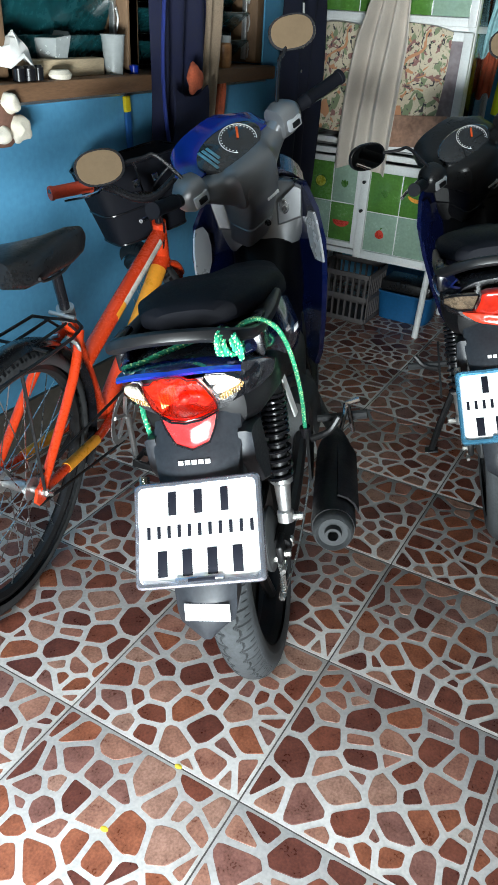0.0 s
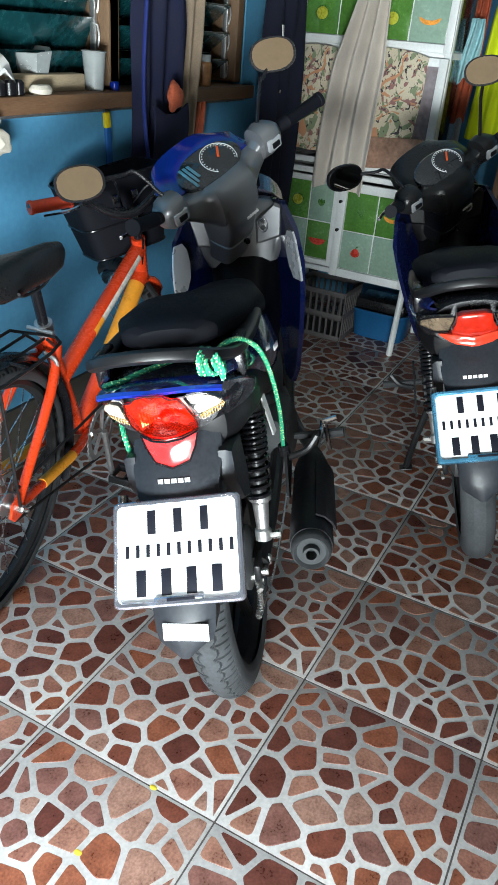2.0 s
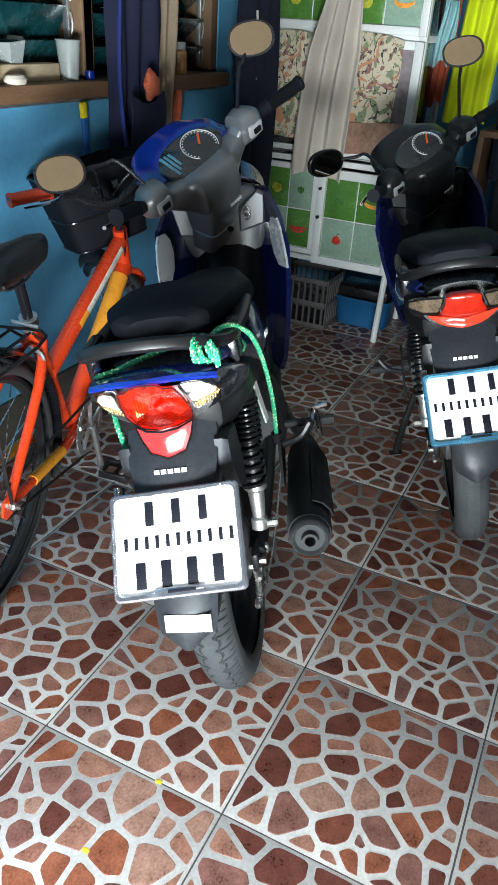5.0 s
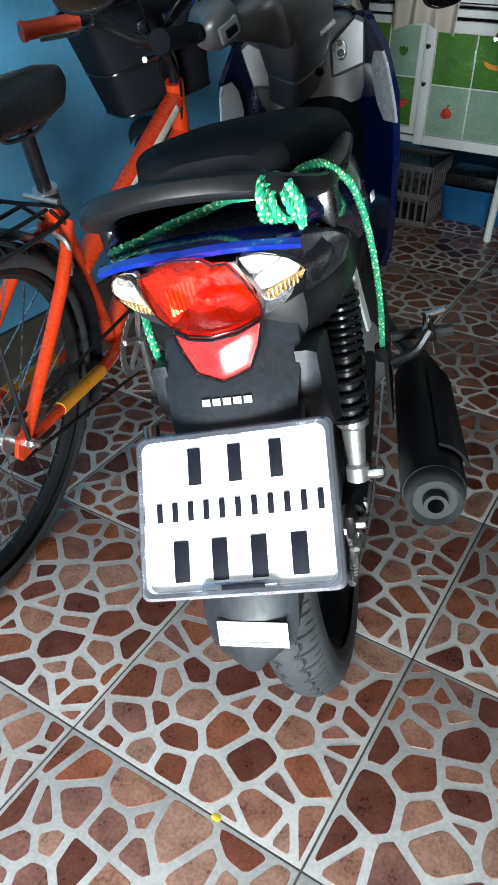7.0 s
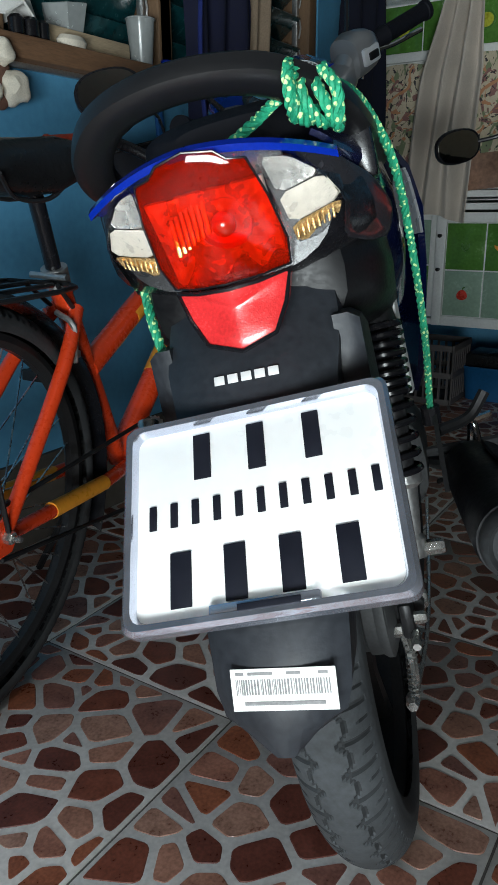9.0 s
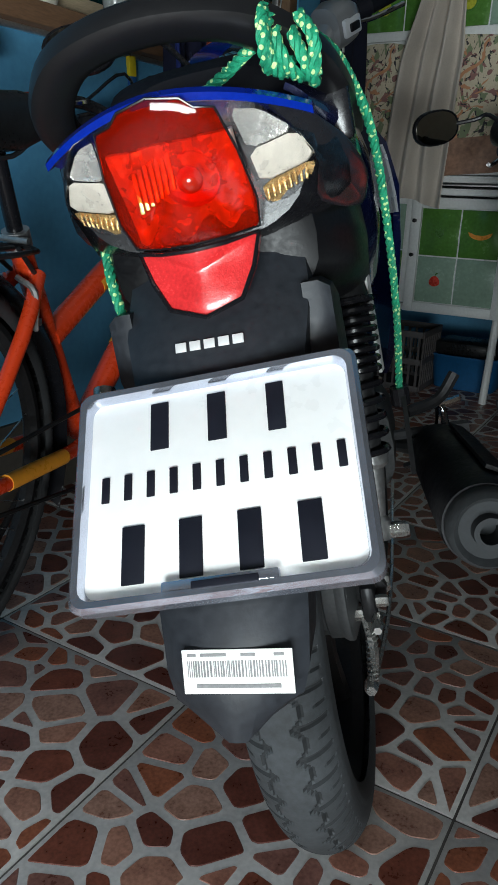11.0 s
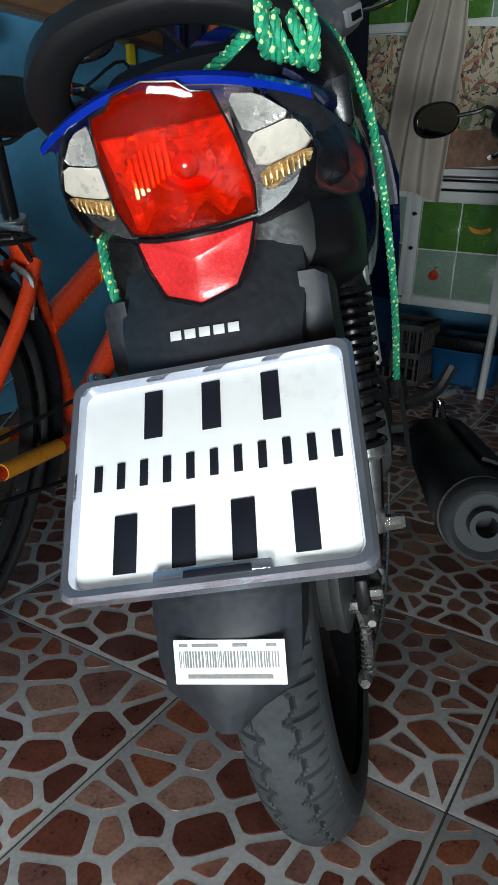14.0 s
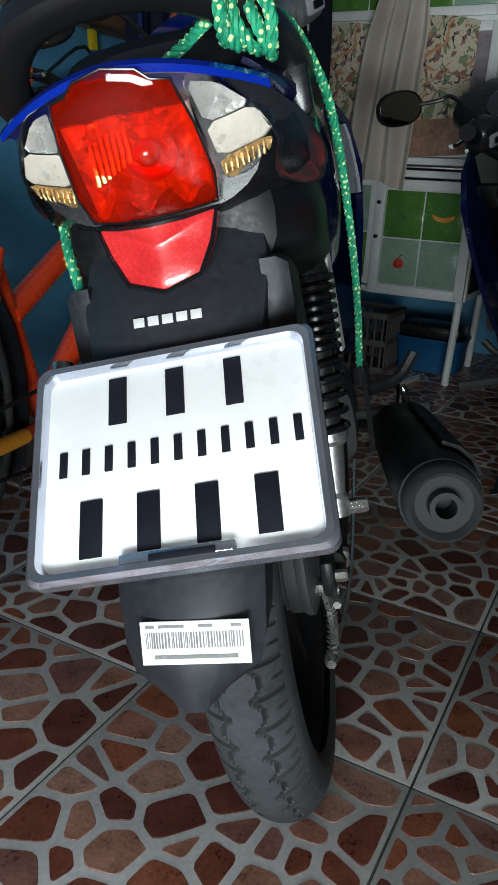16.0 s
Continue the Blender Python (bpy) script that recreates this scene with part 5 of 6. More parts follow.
    loft(bm, [squircle(y, z, a, b, 2.9, 28) for y, z, a, b in ((-0.10, 0.822, 0.055, 0.016), (-0.085, 0.824, 0.085, 0.024), (0.0, 0.815, 0.116, 0.034), (0.14, 0.79, 0.128, 0.04), (0.27, 0.752, 0.122, 0.04), (0.40, 0.722, 0.098, 0.04), (0.52, 0.705, 0.07, 0.036), (0.585, 0.698, 0.045, 0.022))])
    part("seat", bm, M["seat"], mc, "long black vinyl seat")
    # grab rail
    bm = B()
    line = ring_catmull([(-0.118, 0.10, 0.785), (-0.120, -0.02, 0.791), (-0.113, -0.13, 0.803), (-0.098, -0.19, 0.822), (-0.060, -0.231, 0.842), (0, -0.244, 0.848), (0.060, -0.231, 0.840), (0.098, -0.19, 0.820), (0.113, -0.13, 0.803), (0.120, -0.02, 0.791), (0.118, 0.10, 0.785)], 6)
    rings = []
    for i, p in enumerate(line):
        d = (line[min(i + 1, len(line) - 1)] - line[max(i - 1, 0)]).normalized()
        side_v = d.cross(Vector((0, 0.35, 1))).normalized()
        upv = side_v.cross(d)
        rings.append([p + side_v * (0.0175 * math.copysign(abs(math.cos(a)) ** 0.7, math.cos(a))) + upv * (0.0115 * math.copysign(abs(math.sin(a)) ** 0.7, math.sin(a))) for a in (2 * math.pi * k / 14 for k in range(14))])
    loft(bm, rings)
    part("grab_rail", bm, M["rail"], mc, "matt black hoop grab rail")
    for s in (-1, 1):
        bm = B()
        box(bm, (s * 0.118, -0.10, 0.785), (0.022, 0.07, 0.06), 0.006)
        part("rail_foot", bm, M["black_gloss"], mc)
    # leg shields and centre body
    bm = B()
    loft(bm, [squircle(y, z, a, b, 3.0, 24) for y, z, a, b in ((0.46, 0.60, 0.075, 0.085), (0.58, 0.54, 0.075, 0.09), (0.72, 0.55, 0.085, 0.10), (0.84, 0.64, 0.10, 0.13), (0.92, 0.72, 0.10, 0.15))])
    part("centre_cover", bm, black, mc, "matt black centre tunnel")
    bm = B()
    loft(bm, [flat_ring(z, y, a, b, 3.0, 28) for z, y, a, b in ((0.70, 0.84, 0.10, 0.05), (0.76, 0.855, 0.130, 0.055), (0.82, 0.868, 0.136, 0.055), (0.85, 0.87, 0.122, 0.05), (0.865, 0.865, 0.08, 0.035))])
    col = part("inner_cover", bm, M[spec["cover"]], mc, "dark silver inner leg-shield cover")
    bm = B()
    lathe(bm, [(0, 0), (0.016, 0), (0.016, 0.004), (0.0145, 0.0055), (0, 0.0055)], 22, pose(0.074, 0.797, 0.803, 90, 0, 0) @ Matrix.Diagonal((0.85, 1.3, 1, 1)), cap=False)
    key = part("key_switch", bm, M["chrome"], col, "oval chrome key switch")
    bm = B()
    lathe(bm, [(0, 0), (0.0075, 0), (0.0075, 0.003), (0, 0.003)], 16, pose(0.074, 0.7912, 0.797, 90, 0, 0), cap=False)
    lathe(bm, [(0, 0), (0.006, 0), (0.006, 0.003), (0, 0.003)], 16, pose(0.075, 0.7912, 0.814, 90, 0, 0), cap=False)
    part("keyhole", bm, M["black_gloss"], key)
    for s in (-1, 1):
        bm = B()
        plate_of(bm, [(s * x, z) for x, z in ((0.046, 0.750), (0.118, 0.765), (0.130, 0.845), (0.112, 0.856), (0.054, 0.815))], 0.016, Matrix(((1, 0, 0, 0), (0, 0, -1, 0.812), (0, 1, 0, 0), (0, 0, 0, 1))), 0.14)
        part("inner_panel", bm, M["light_silver"] if main else M["black"], col, "lighter silver inner panel" if main else "black inner panel")
    for s in (-1, 1):
        bm = B()
        rows = []
        for z, xi, yi, xo, yo in ((0.86, 0.07, 0.885, 0.128, 0.80), (0.80, 0.08, 0.87, 0.158, 0.725), (0.72, 0.085, 0.86, 0.170, 0.69), (0.62, 0.085, 0.83, 0.160, 0.69), (0.50, 0.082, 0.80, 0.140, 0.705), (0.40, 0.08, 0.79, 0.118, 0.72), (0.36, 0.08, 0.785, 0.10, 0.735)):
            rows.append([(s * (xi + (xo - xi) * t), yi + (yo - yi) * t ** 1.3, z) for t in np.linspace(0, 1, 7)])
        sheet(bm, rows, 0.014 * s)
        sh = part("leg_shield", bm, paint, mc, spec["shield"])
        bm = B()
        rows = []
        for z, x0, y0, x1, y1 in ((0.795, 0.148, 0.735, 0.163, 0.708), (0.775, 0.140, 0.745, 0.168, 0.697), (0.74, 0.138, 0.745, 0.172, 0.684), (0.70, 0.142, 0.735, 0.175, 0.673), (0.672, 0.152, 0.715, 0.175, 0.670)):
            rows.append([(s * (x0 + (x1 - x0) * t), y0 + (y1 - y0) * t - 0.006, z) for t in np.linspace(0, 1, 5)])
        sheet(bm, rows, 0.006 * -s)
        part("shield_insert", bm, M[spec["insert"]], sh, "bright silver leg-shield edge")
        bm = B()
        tube(bm, [(s * 0.075, 1.02, 0.70), (s * 0.075, 1.12, 0.50), (s * 0.075, 1.235, 0.28)], 0.018, 10, 2)
        part("fork_leg", bm, M["alu"], mc)
    bm = B()
    loft(bm, [squircle(y, z, a, b, 2.4, 24) for y, z, a, b in ((0.90, 0.80, 0.13, 0.09), (0.98, 0.82, 0.12, 0.10), (1.05, 0.80, 0.085, 0.08), (1.09, 0.78, 0.03, 0.04))])
    part("front_cowl", bm, paint, mc)
    bm = B()
    sheet(bm, [[(0.05 * t, 1.235 + 0.305 * math.sin(a), 0.28 + 0.305 * math.cos(a) - 0.02 * t * t) for t in np.linspace(-1, 1, 7)] for a in np.linspace(-1.3, 1.0, 16)], 0.004)
    part("front_mudguard", bm, paint, mc)
    # steering group, turned to the left
    th = radians(spec["steer"])
    rake = radians(26)
    ax = Vector((0, -math.sin(rake), math.cos(rake)))
    hm = Matrix.Translation((0, spec["sy"], spec["sz"])) @ Matrix.Rotation(th, 4, ax) @ pose(0, 0, 0, math.degrees(rake), 0, 0)

    def pod(rows, n=3.4):
        """A moulded cover along the bar: (x, y, z, half depth, half height)."""
        pw = 2 / n
        bm = B()
        loft(bm, [[hm @ Vector((x, y0 + b * math.copysign(abs(math.cos(a)) ** pw, math.cos(a)), z0 + c * math.copysign(abs(math.sin(a)) ** pw, math.sin(a)))) for a in (2 * math.pi * (k + 0.5) / 24 for k in range(24))] for x, y0, z0, b, c in rows])
        return bm

    half = [(0.150, 0.008, 0.030, 0.020, 0.018), (0.140, 0.010, 0.026, 0.028, 0.026), (0.118, 0.014, 0.016, 0.036, 0.032), (0.090, 0.018, 0.004, 0.050, 0.042), (0.068, 0.018, -0.002, 0.064, 0.050), (0.060, 0.014, -0.006, 0.076, 0.058), (0.03, 0.010, -0.008, 0.082, 0.062)]
    hb = part("handlebar_cover", pod([(-x, *r) for x, *r in half] + half[::-1]), M[spec["bar"]], mc, spec["bar_label"])
    bm = B()
    tube(bm, [hm @ Vector((x, 0.004, 0.016)) for x in (-0.1, 0.1)], 0.022, 12, 1)
    part("handlebar", bm, M["black_gloss"], mc)
    for s in (-1, 1):
        rows = [(0.112, 0.006, 0.02, 0.022, 0.022), (0.132, 0.004, 0.035, 0.024, 0.026), (0.136, 0.004, 0.046, 0.036, 0.038), (0.16, 0.002, 0.05, 0.042, 0.040), (0.185, 0.0, 0.05, 0.038, 0.036), (0.202, 0.0, 0.05, 0.026, 0.026), (0.206, 0.0, 0.05, 0.016, 0.016)]
        part("bar_end_cover", pod([(s * x, *r) for x, *r in rows], 2.8), M[spec["bar"]], hb)
    bm = B()
    loft(bm, [[hm @ Vector((x, y, z)) for x, y, z in flat_ring(zz, yy, a, b, 5.0, 32)] for zz, yy, a, b in ((-0.22, 0.045, 0.044, 0.042), (-0.15, 0.018, 0.049, 0.048), (-0.147, 0.018, 0.046, 0.045), (-0.143, 0.017, 0.050, 0.049), (-0.07, 0.0, 0.056, 0.066), (-0.02, -0.002, 0.060, 0.074), (0.02, 0.004, 0.056, 0.070))])
    col = part("steering_cover", bm, M[spec["bar"]], mc)
    bm = B()
    for k in range(5):
        box(bm, (0.006 + 0.0085 * k, -0.0675, -0.062), (0.0065, 0.006, 0.008), 0.001, hm)
    part("badge", bm, M["white_mark"], col, "small silver maker's badge")
    bm = B()
    bolt(bm, hm @ Vector((0.01, -0.03, -0.155)), hm.to_3x3() @ Vector((0, -1, 0)), 0.008, 0.012)
    part("cap", bm, M["black_gloss"], col)
    bm = B()
    loft(bm, [[hm @ Vector((x, y, z)) for x, y, z in squircle(yy, zz, a, b, 2.6, 26)] for yy, zz, a, b in ((0.17, 0.03, 0.05, 0.03), (0.155, 0.034, 0.10, 0.045), (0.09, 0.045, 0.14, 0.035), (0.02, 0.038, 0.138, 0.018))])
    part("headlamp_cowl", bm, M[spec["cowl"]], mc, "glossy handlebar cowl")
    dm = hm @ Matrix.Translation((0.0, 0.03, 0.064)) @ pose(0, 0, 0, 17, 0, 0)
    bm = B()
    lathe(bm, [(0, -0.02), (0.066, -0.02), (0.066, 0.0), (0.060, 0.004), (0, 0.004)], 32, dm @ Matrix.Diagonal((1.5, 0.85, 1, 1)), cap=False)
    dash = part("dashboard", bm, M["dial"], mc, "black instrument dial under glossy cover")
    bm = B()
    for k in range(22):
        a = radians(-40 + 260 * k / 21)
        box(bm, (0.03 + 0.042 * math.cos(a), -0.002 + 0.042 * math.sin(a), 0.005), (0.003, 0.003, 0.001), 0, dm)
    tube(bm, [dm @ Vector((0.03 + 0.047 * math.cos(a), -0.002 + 0.047 * math.sin(a), 0.005)) for a in (radians(-45 + 270 * k / 30) for k in range(31))], 0.0012, 5, 1)
    part("dial_scale", bm, M["white_mark"], dash, smooth=0)
    bm = B()
    box(bm, (0.016, -0.014, 0.007), (0.036, 0.006, 0.002), 0.0005, dm @ Matrix.Translation((0.02, 0.008, 0)) @ pose(0, 0, 0, 0, 0, 50))
    part("needle", bm, M["orange_needle"], dash, "orange needle")
    if main:
        bm = B()
        for k in range(3):
            box(bm, (-0.072 + 0.012 * k, 0.0 + 0.004 * k, 0.006), (0.008, 0.07 - 0.012 * k, 0.0015), 0.0005, dm)
        part("side_display", bm, M["cyan_glass"], dash, "pale blue display strips")
    for s in (-1, 1):
        bm = B()
        g0 = hm @ Vector((0.19 * s, 0, 0.05))
        g1 = hm @ Vector((0.365, -0.018, 0.052)) if s > 0 else g0 + Vector((-0.035, -0.155, 0.012))
        gd = g1 - g0
        cyl(bm, g0, g1, [(0, 0.013), (0.28, 0.0165), (0.32, 0.019), (0.34, 0.0165), (0.94, 0.0165), (0.95, 0.019), (1, 0.019)], 16)
        part("grip", bm, M["seat"], mc, "black rubber grip")
        bm = B()
        box(bm, (0.165 * s, -0.036, 0.046), (0.045, 0.012, 0.032), 0.005, hm)
        sw = part("switch_housing", bm, M["silver"], mc, "silver switch housing")
        bm = B()
        box(bm, (0.165 * s, -0.044, 0.046), (0.024, 0.006, 0.014), 0.002, hm)
        part("switch", bm, M["black"], sw)
        bm = B()
        tube(bm, [hm @ Vector((0.17 * s, 0.035, 0.045)), g0 + gd * 0.3 + Vector((0, 0.05 if s > 0 else 0, -0.012)) + Vector((-0.045 if s < 0 else 0, 0, 0)), g0 + gd * 0.9 + Vector((0, 0.045 if s > 0 else 0, -0.02)) + Vector((-0.04 if s < 0 else 0, 0, 0))], 0.005, 8)
        part("brake_lever", bm, M["chrome"], mc)
        mx, my, mz = spec["mirror_r"] if s > 0 else spec["mirror_l"]
        base = hm @ Vector((0.165 * s, 0.015, 0.085))
        mid = (base + Vector((mx, my, mz))) / 2 + Vector((0, 0.02, 0.03))
        mirror_thing(mc, [base, base.lerp(mid, 0.6) + Vector((0, 0.0, 0.025)), mid], (mx, my, mz), spec["aim_r"] if s > 0 else spec["aim_l"], 0.058, 0.040, "mirror")
    bm = B()
    tube(bm, [hm @ Vector((-0.17, 0.05, 0.0)), (-0.14, 0.78, 0.86), (-0.05, 0.9, 0.72)], 0.005, 6)
    tube(bm, [hm @ Vector((0.17, 0.05, 0.0)), (0.06, 0.92, 0.88), (0.05, 0.95, 0.70)], 0.005, 6)
    part("cable", bm, M["black_gloss"], mc)
    return mc


MAIN = leaning(-0.139, 0.392, 21.8, 13.3)
motorcycle(MAIN, dict(
    main=True, label="dark blue underbone motorcycle leaning on its side stand", paint="blue", rim="plate_rim", rim_label="white number plate in a chrome frame",
    lamp="red tail lamp with clear indicators", side="dark blue glossy side panel", cover="gunmetal", shield="dark blue glossy leg shield", insert="silver", bar="gunmetal",
    bar_label="dark silver handlebar cover", cowl="bright_blue", steer=48, sy=0.68, sz=0.925, mirror_r=(0.154, 0.83, 1.207), mirror_l=(-0.288, 0.462, 1.018), aim_r=(0.382, -1.137, 1.407), aim_l=(0.352, -1.378, 1.403),
))
SECOND = leaning(0.201, 1.159, 18.4, 13.7)
motorcycle(SECOND, dict(
    main=False, label="black and navy underbone motorcycle on its side stand", paint="navy", rim="cyan_rim", rim_label="white number plate in a blue frame",
    lamp="red tail lamp with wide band and clear indicators", side="navy glossy side panel", cover="black", shield="navy glossy leg shield", insert="navy", bar="leather",
    bar_label="black handlebar cover", cowl="leather", steer=42, sy=0.70, sz=0.89, mirror_r=(0.115, 0.62, 1.215), mirror_l=(-0.31, 0.56, 0.98), aim_r=(-0.146, -1.335, 1.493), aim_l=(0.5, -1.2, 0.62),
))

# ---- the green rope tied to the grab rail ----
rope = thing("rope", "green braided rope with yellow flecks tied in a knot", "rope", MAIN)
RR = 0.0045


def braid(bm, pts, steps, loop=False):
    """Three strands laid round one line."""
    line = ring_catmull(pts, steps)
    out, run = [[], [], []], 0.0
    side = Vector((0.3, 0.4, 0.86))
    for i, p in enumerate(line):
        d = (line[min(i + 1, len(line) - 1)] - line[max(i - 1, 0)]).normalized()
        u = (side - d * side.dot(d)).normalized()
        side, v = u, d.cross(u)
        run += (p - line[i - 1]).length if i else 0
        for k in range(3):
            a = run / 0.0042 + k * 2.0944
            out[k].append(p + (u * math.cos(a) + v * math.sin(a)) * RR * 0.5)
    for o in out:
        tube(bm, o + (o[:1] if loop else []), RR * 0.6, 6, 1)


bm = B()
braid(bm, [(0.10, -0.20, 0.828), (0.112, -0.165, 0.828), (0.126, -0.12, 0.815), (0.142, -0.05, 0.768), (0.146, 0.03, 0.68), (0.143, 0.09, 0.57), (0.134, 0.128, 0.475)], 26)
part("strand", bm, M["rope"], rope)
bm = B()
braid(bm, [(0.068, -0.212, 0.824), (0.036, -0.178, 0.815), (0.008, -0.170, 0.806), (-0.024, -0.188, 0.803), (-0.058, -0.202, 0.796), (-0.094, -0.190, 0.785), (-0.103, -0.135, 0.760), (-0.100, -0.142, 0.72), (-0.093, -0.165, 0.678), (-0.084, -0.175, 0.635), (-0.075, -0.15, 0.58)], 26)
part("strand", bm, M["rope"], rope)
for k in range(4):
    bm = B()
    c = Vector((0.080 + 0.0074 * k, -0.224 + 0.006 * k, 0.826 - 0.004 * k))
    tilt = 0.25 * (k - 2)
    pts = []
    for i in range(18):
        a = 2 * math.pi * i / 18
        pts.append(c + Vector((0.008 * math.sin(a + k) + tilt * 0.012 * math.sin(a), 0.0195 * math.cos(a), 0.016 * math.sin(a) * (1.25 if math.sin(a) < 0 else 1))))
    braid(bm, pts + pts[:1], 4)
    part("loop", bm, M["rope"], rope)
bm = B()
braid(bm, [(0.104, -0.226, 0.834), (0.112, -0.234, 0.817), (0.110, -0.230, 0.794)], 14)
part("rope_end", bm, M["rope"], rope)
bm = B()
tube(bm, [(0.134, 0.128, 0.478), (0.134, 0.13, 0.455)], 0.012, 10, 1)
part("hook", bm, M["black_gloss"], rope, "black hook at the rope end")

# ---- the bicycle ----


def bicycle(m):
    bk = thing("bicycle", "orange-red bicycle with black basket leaning beside wall", "bicycle", m)
    red = M["bike_red"]
    R = 0.32

    def spoked(name, parent_, c, turn):
        """A wire wheel: rim, tyre, hub and single spokes."""
        wmx = Matrix.Translation(c) @ turn
        bm = B()
        rr = R - 0.045
        rings = []
        for k in range(72):
            a = 2 * math.pi * k / 72
            rings.append([wmx @ Vector((x, r * math.sin(a), r * math.cos(a))) for x, r in ((-0.013, rr + 0.006), (-0.014, rr - 0.004), (-0.006, rr - 0.013), (0.006, rr - 0.013), (0.014, rr - 0.004), (0.013, rr + 0.006), (0, rr))])
        loft(bm, rings, cap=False, loop=True)
        rim = part(name, bm, M["steel_dark"], parent_, "thin dark metal wheel rim")
        bm = tyre_mesh(R, 0.024, 60, 420, 18, 0.8)
        bmesh.ops.transform(bm, matrix=wmx, verts=bm.verts)
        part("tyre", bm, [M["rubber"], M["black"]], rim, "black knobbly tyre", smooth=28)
        bm = B()
        cyl(bm, wmx @ Vector((-0.05, 0, 0)), wmx @ Vector((0.05, 0, 0)), [(0, 0.008), (0.1, 0.008), (0.12, 0.028), (0.16, 0.028), (0.2, 0.014), (0.8, 0.014), (0.84, 0.028), (0.88, 0.028), (0.9, 0.008), (1, 0.008)], 18)
        part("hub", bm, M["alu"], rim)
        for k in range(32):
            a = 2 * math.pi * k / 32
            lean_a = a + (0.9 if (k // 2) % 2 else -0.9)
            x = 0.034 if k % 2 else -0.034
            bm = B()
            tube(bm, [wmx @ Vector((x, 0.026 * math.sin(lean_a), 0.026 * math.cos(lean_a))), wmx @ Vector((0, (rr - 0.008) * math.sin(a), (rr - 0.008) * math.cos(a)))], 0.0014, 4, 1)
            part("spoke", bm, M["spoke"], rim, smooth=0)
        return rim

    spoked("rear_wheel", bk, (0, 0, R), Matrix.Identity(4))
    ht, hbm = Vector((0, 0.79, 0.725)), Vector((0, 0.835, 0.605))
    sax = (ht - hbm).normalized()
    st = Matrix.Translation(ht) @ Matrix.Rotation(radians(52), 4, sax) @ Matrix.Translation(-ht)
    fa = Vector((0, 0.985, R))
    fc = st @ fa
    spoked("front_wheel", bk, fc, Matrix.Rotation(radians(52), 4, sax))
    bb, sc = Vector((0, 0.43, 0.285)), Vector((0, 0.24, 0.655))

    def bar(name, pts, r, material=red, label="", parent_=bk, seg=12):
        bm = B()
        tube(bm, pts, r, seg, 3)
        return part(name, bm, material, parent_, label)

    bar("seat_tube", [bb, sc], 0.018)
    tt = bar("top_tube", [ht - sax * 0.02, bb.lerp(sc, 0.55)], 0.0225)
    dt = bar("down_tube", [hbm + sax * 0.02, bb], 0.0245)
    bar("head_tube", [hbm - sax * 0.01, ht + sax * 0.015], 0.0205)
    for f0, f1, mtl in ((0.08, 0.58, "bike_white"), (0.58, 0.68, "bike_yellow")):
        a, b = ht - sax * 0.02, bb.lerp(sc, 0.55)
        bm = B()
        tube(bm, [a.lerp(b, f0) + Vector((0.007, 0, 0)), a.lerp(b, f1) + Vector((0.007, 0, 0))], 0.0165, 12, 1)
        part("sticker", bm, M[mtl], tt, "worn decal")
    bm = B()
    tube(bm, [(hbm + sax * 0.02).lerp(bb, 0.08), (hbm + sax * 0.02).lerp(bb, 0.6)], 0.0252, 12, 1)
    part("sticker", bm, M["bike_yellow"], dt, "yellow orange decal")
    for s in (-1, 1):
        ss = bar("seat_stay", [(0.018 * s, 0.268, 0.60), (0.048 * s, 0.18, 0.52), (0.062 * s, 0.0, R)], [0.0125, 0.012, 0.011])
        cs = bar("chain_stay", [(0.03 * s, 0.43, 0.285), (0.052 * s, 0.28, 0.295), (0.062 * s, 0.0, R)], [0.013, 0.013, 0.011])
        bm = B()
        tube(bm, [(0.052 * s, 0.29, 0.2945), (0.058 * s, 0.12, 0.31)], 0.0136, 12, 1)
        part("sticker", bm, M["bike_yellow"], cs, "yellow decal")
        bm = B()
        plate_of(bm, [(-0.022, R + 0.02), (0.025, R + 0.03), (0.03, R - 0.006), (0.012, R - 0.03), (-0.014, R - 0.03), (-0.03, R - 0.012)], 0.006, Matrix(((0, 0, s, 0.060 * s), (1, 0, 0, 0), (0, 1, 0, 0), (0, 0, 0, 1))), 0.08)
        drop = part("dropout", bm, red, bk)
        bm = B()
        bolt(bm, (0.066 * s, 0, R), (s, 0, 0), 0.010, 0.014)
        bolt(bm, (0.07 * s, 0, R), (s, 0, 0), 0.005, 0.022)
        part("axle_nut", bm, M["zinc"], drop)
        bar("fork_blade", [st @ Vector((0.022 * s, 0.845, 0.585)), st @ Vector((0.05 * s, 0.865, 0.54)), st @ Vector((0.055 * s, 0.95, 0.38)), st @ Vector((0.052 * s, 0.985, R))], [0.015, 0.014, 0.012, 0.009])
    bar("fork_crown", [st @ Vector((-0.055, 0.862, 0.545)), st @ Vector((-0.04, 0.85, 0.578)), st @ Vector((0, 0.845, 0.59)), st @ Vector((0.04, 0.85, 0.578)), st @ Vector((0.055, 0.862, 0.545))], 0.0155)
    # saddle
    bm = B()
    rings = []
    for y, z, a, b in ((0.005, 0.842, 0.045, 0.02), (0.015, 0.848, 0.085, 0.034), (0.06, 0.848, 0.098, 0.042), (0.13, 0.848, 0.075, 0.044), (0.20, 0.852, 0.044, 0.046), (0.27, 0.860, 0.030, 0.046), (0.315, 0.864, 0.022, 0.034), (0.328, 0.862, 0.012, 0.016)):
        rings.append(squircle(y, z - b * 0.3 - 0.034, a * 0.88, b, 2.6, 24))
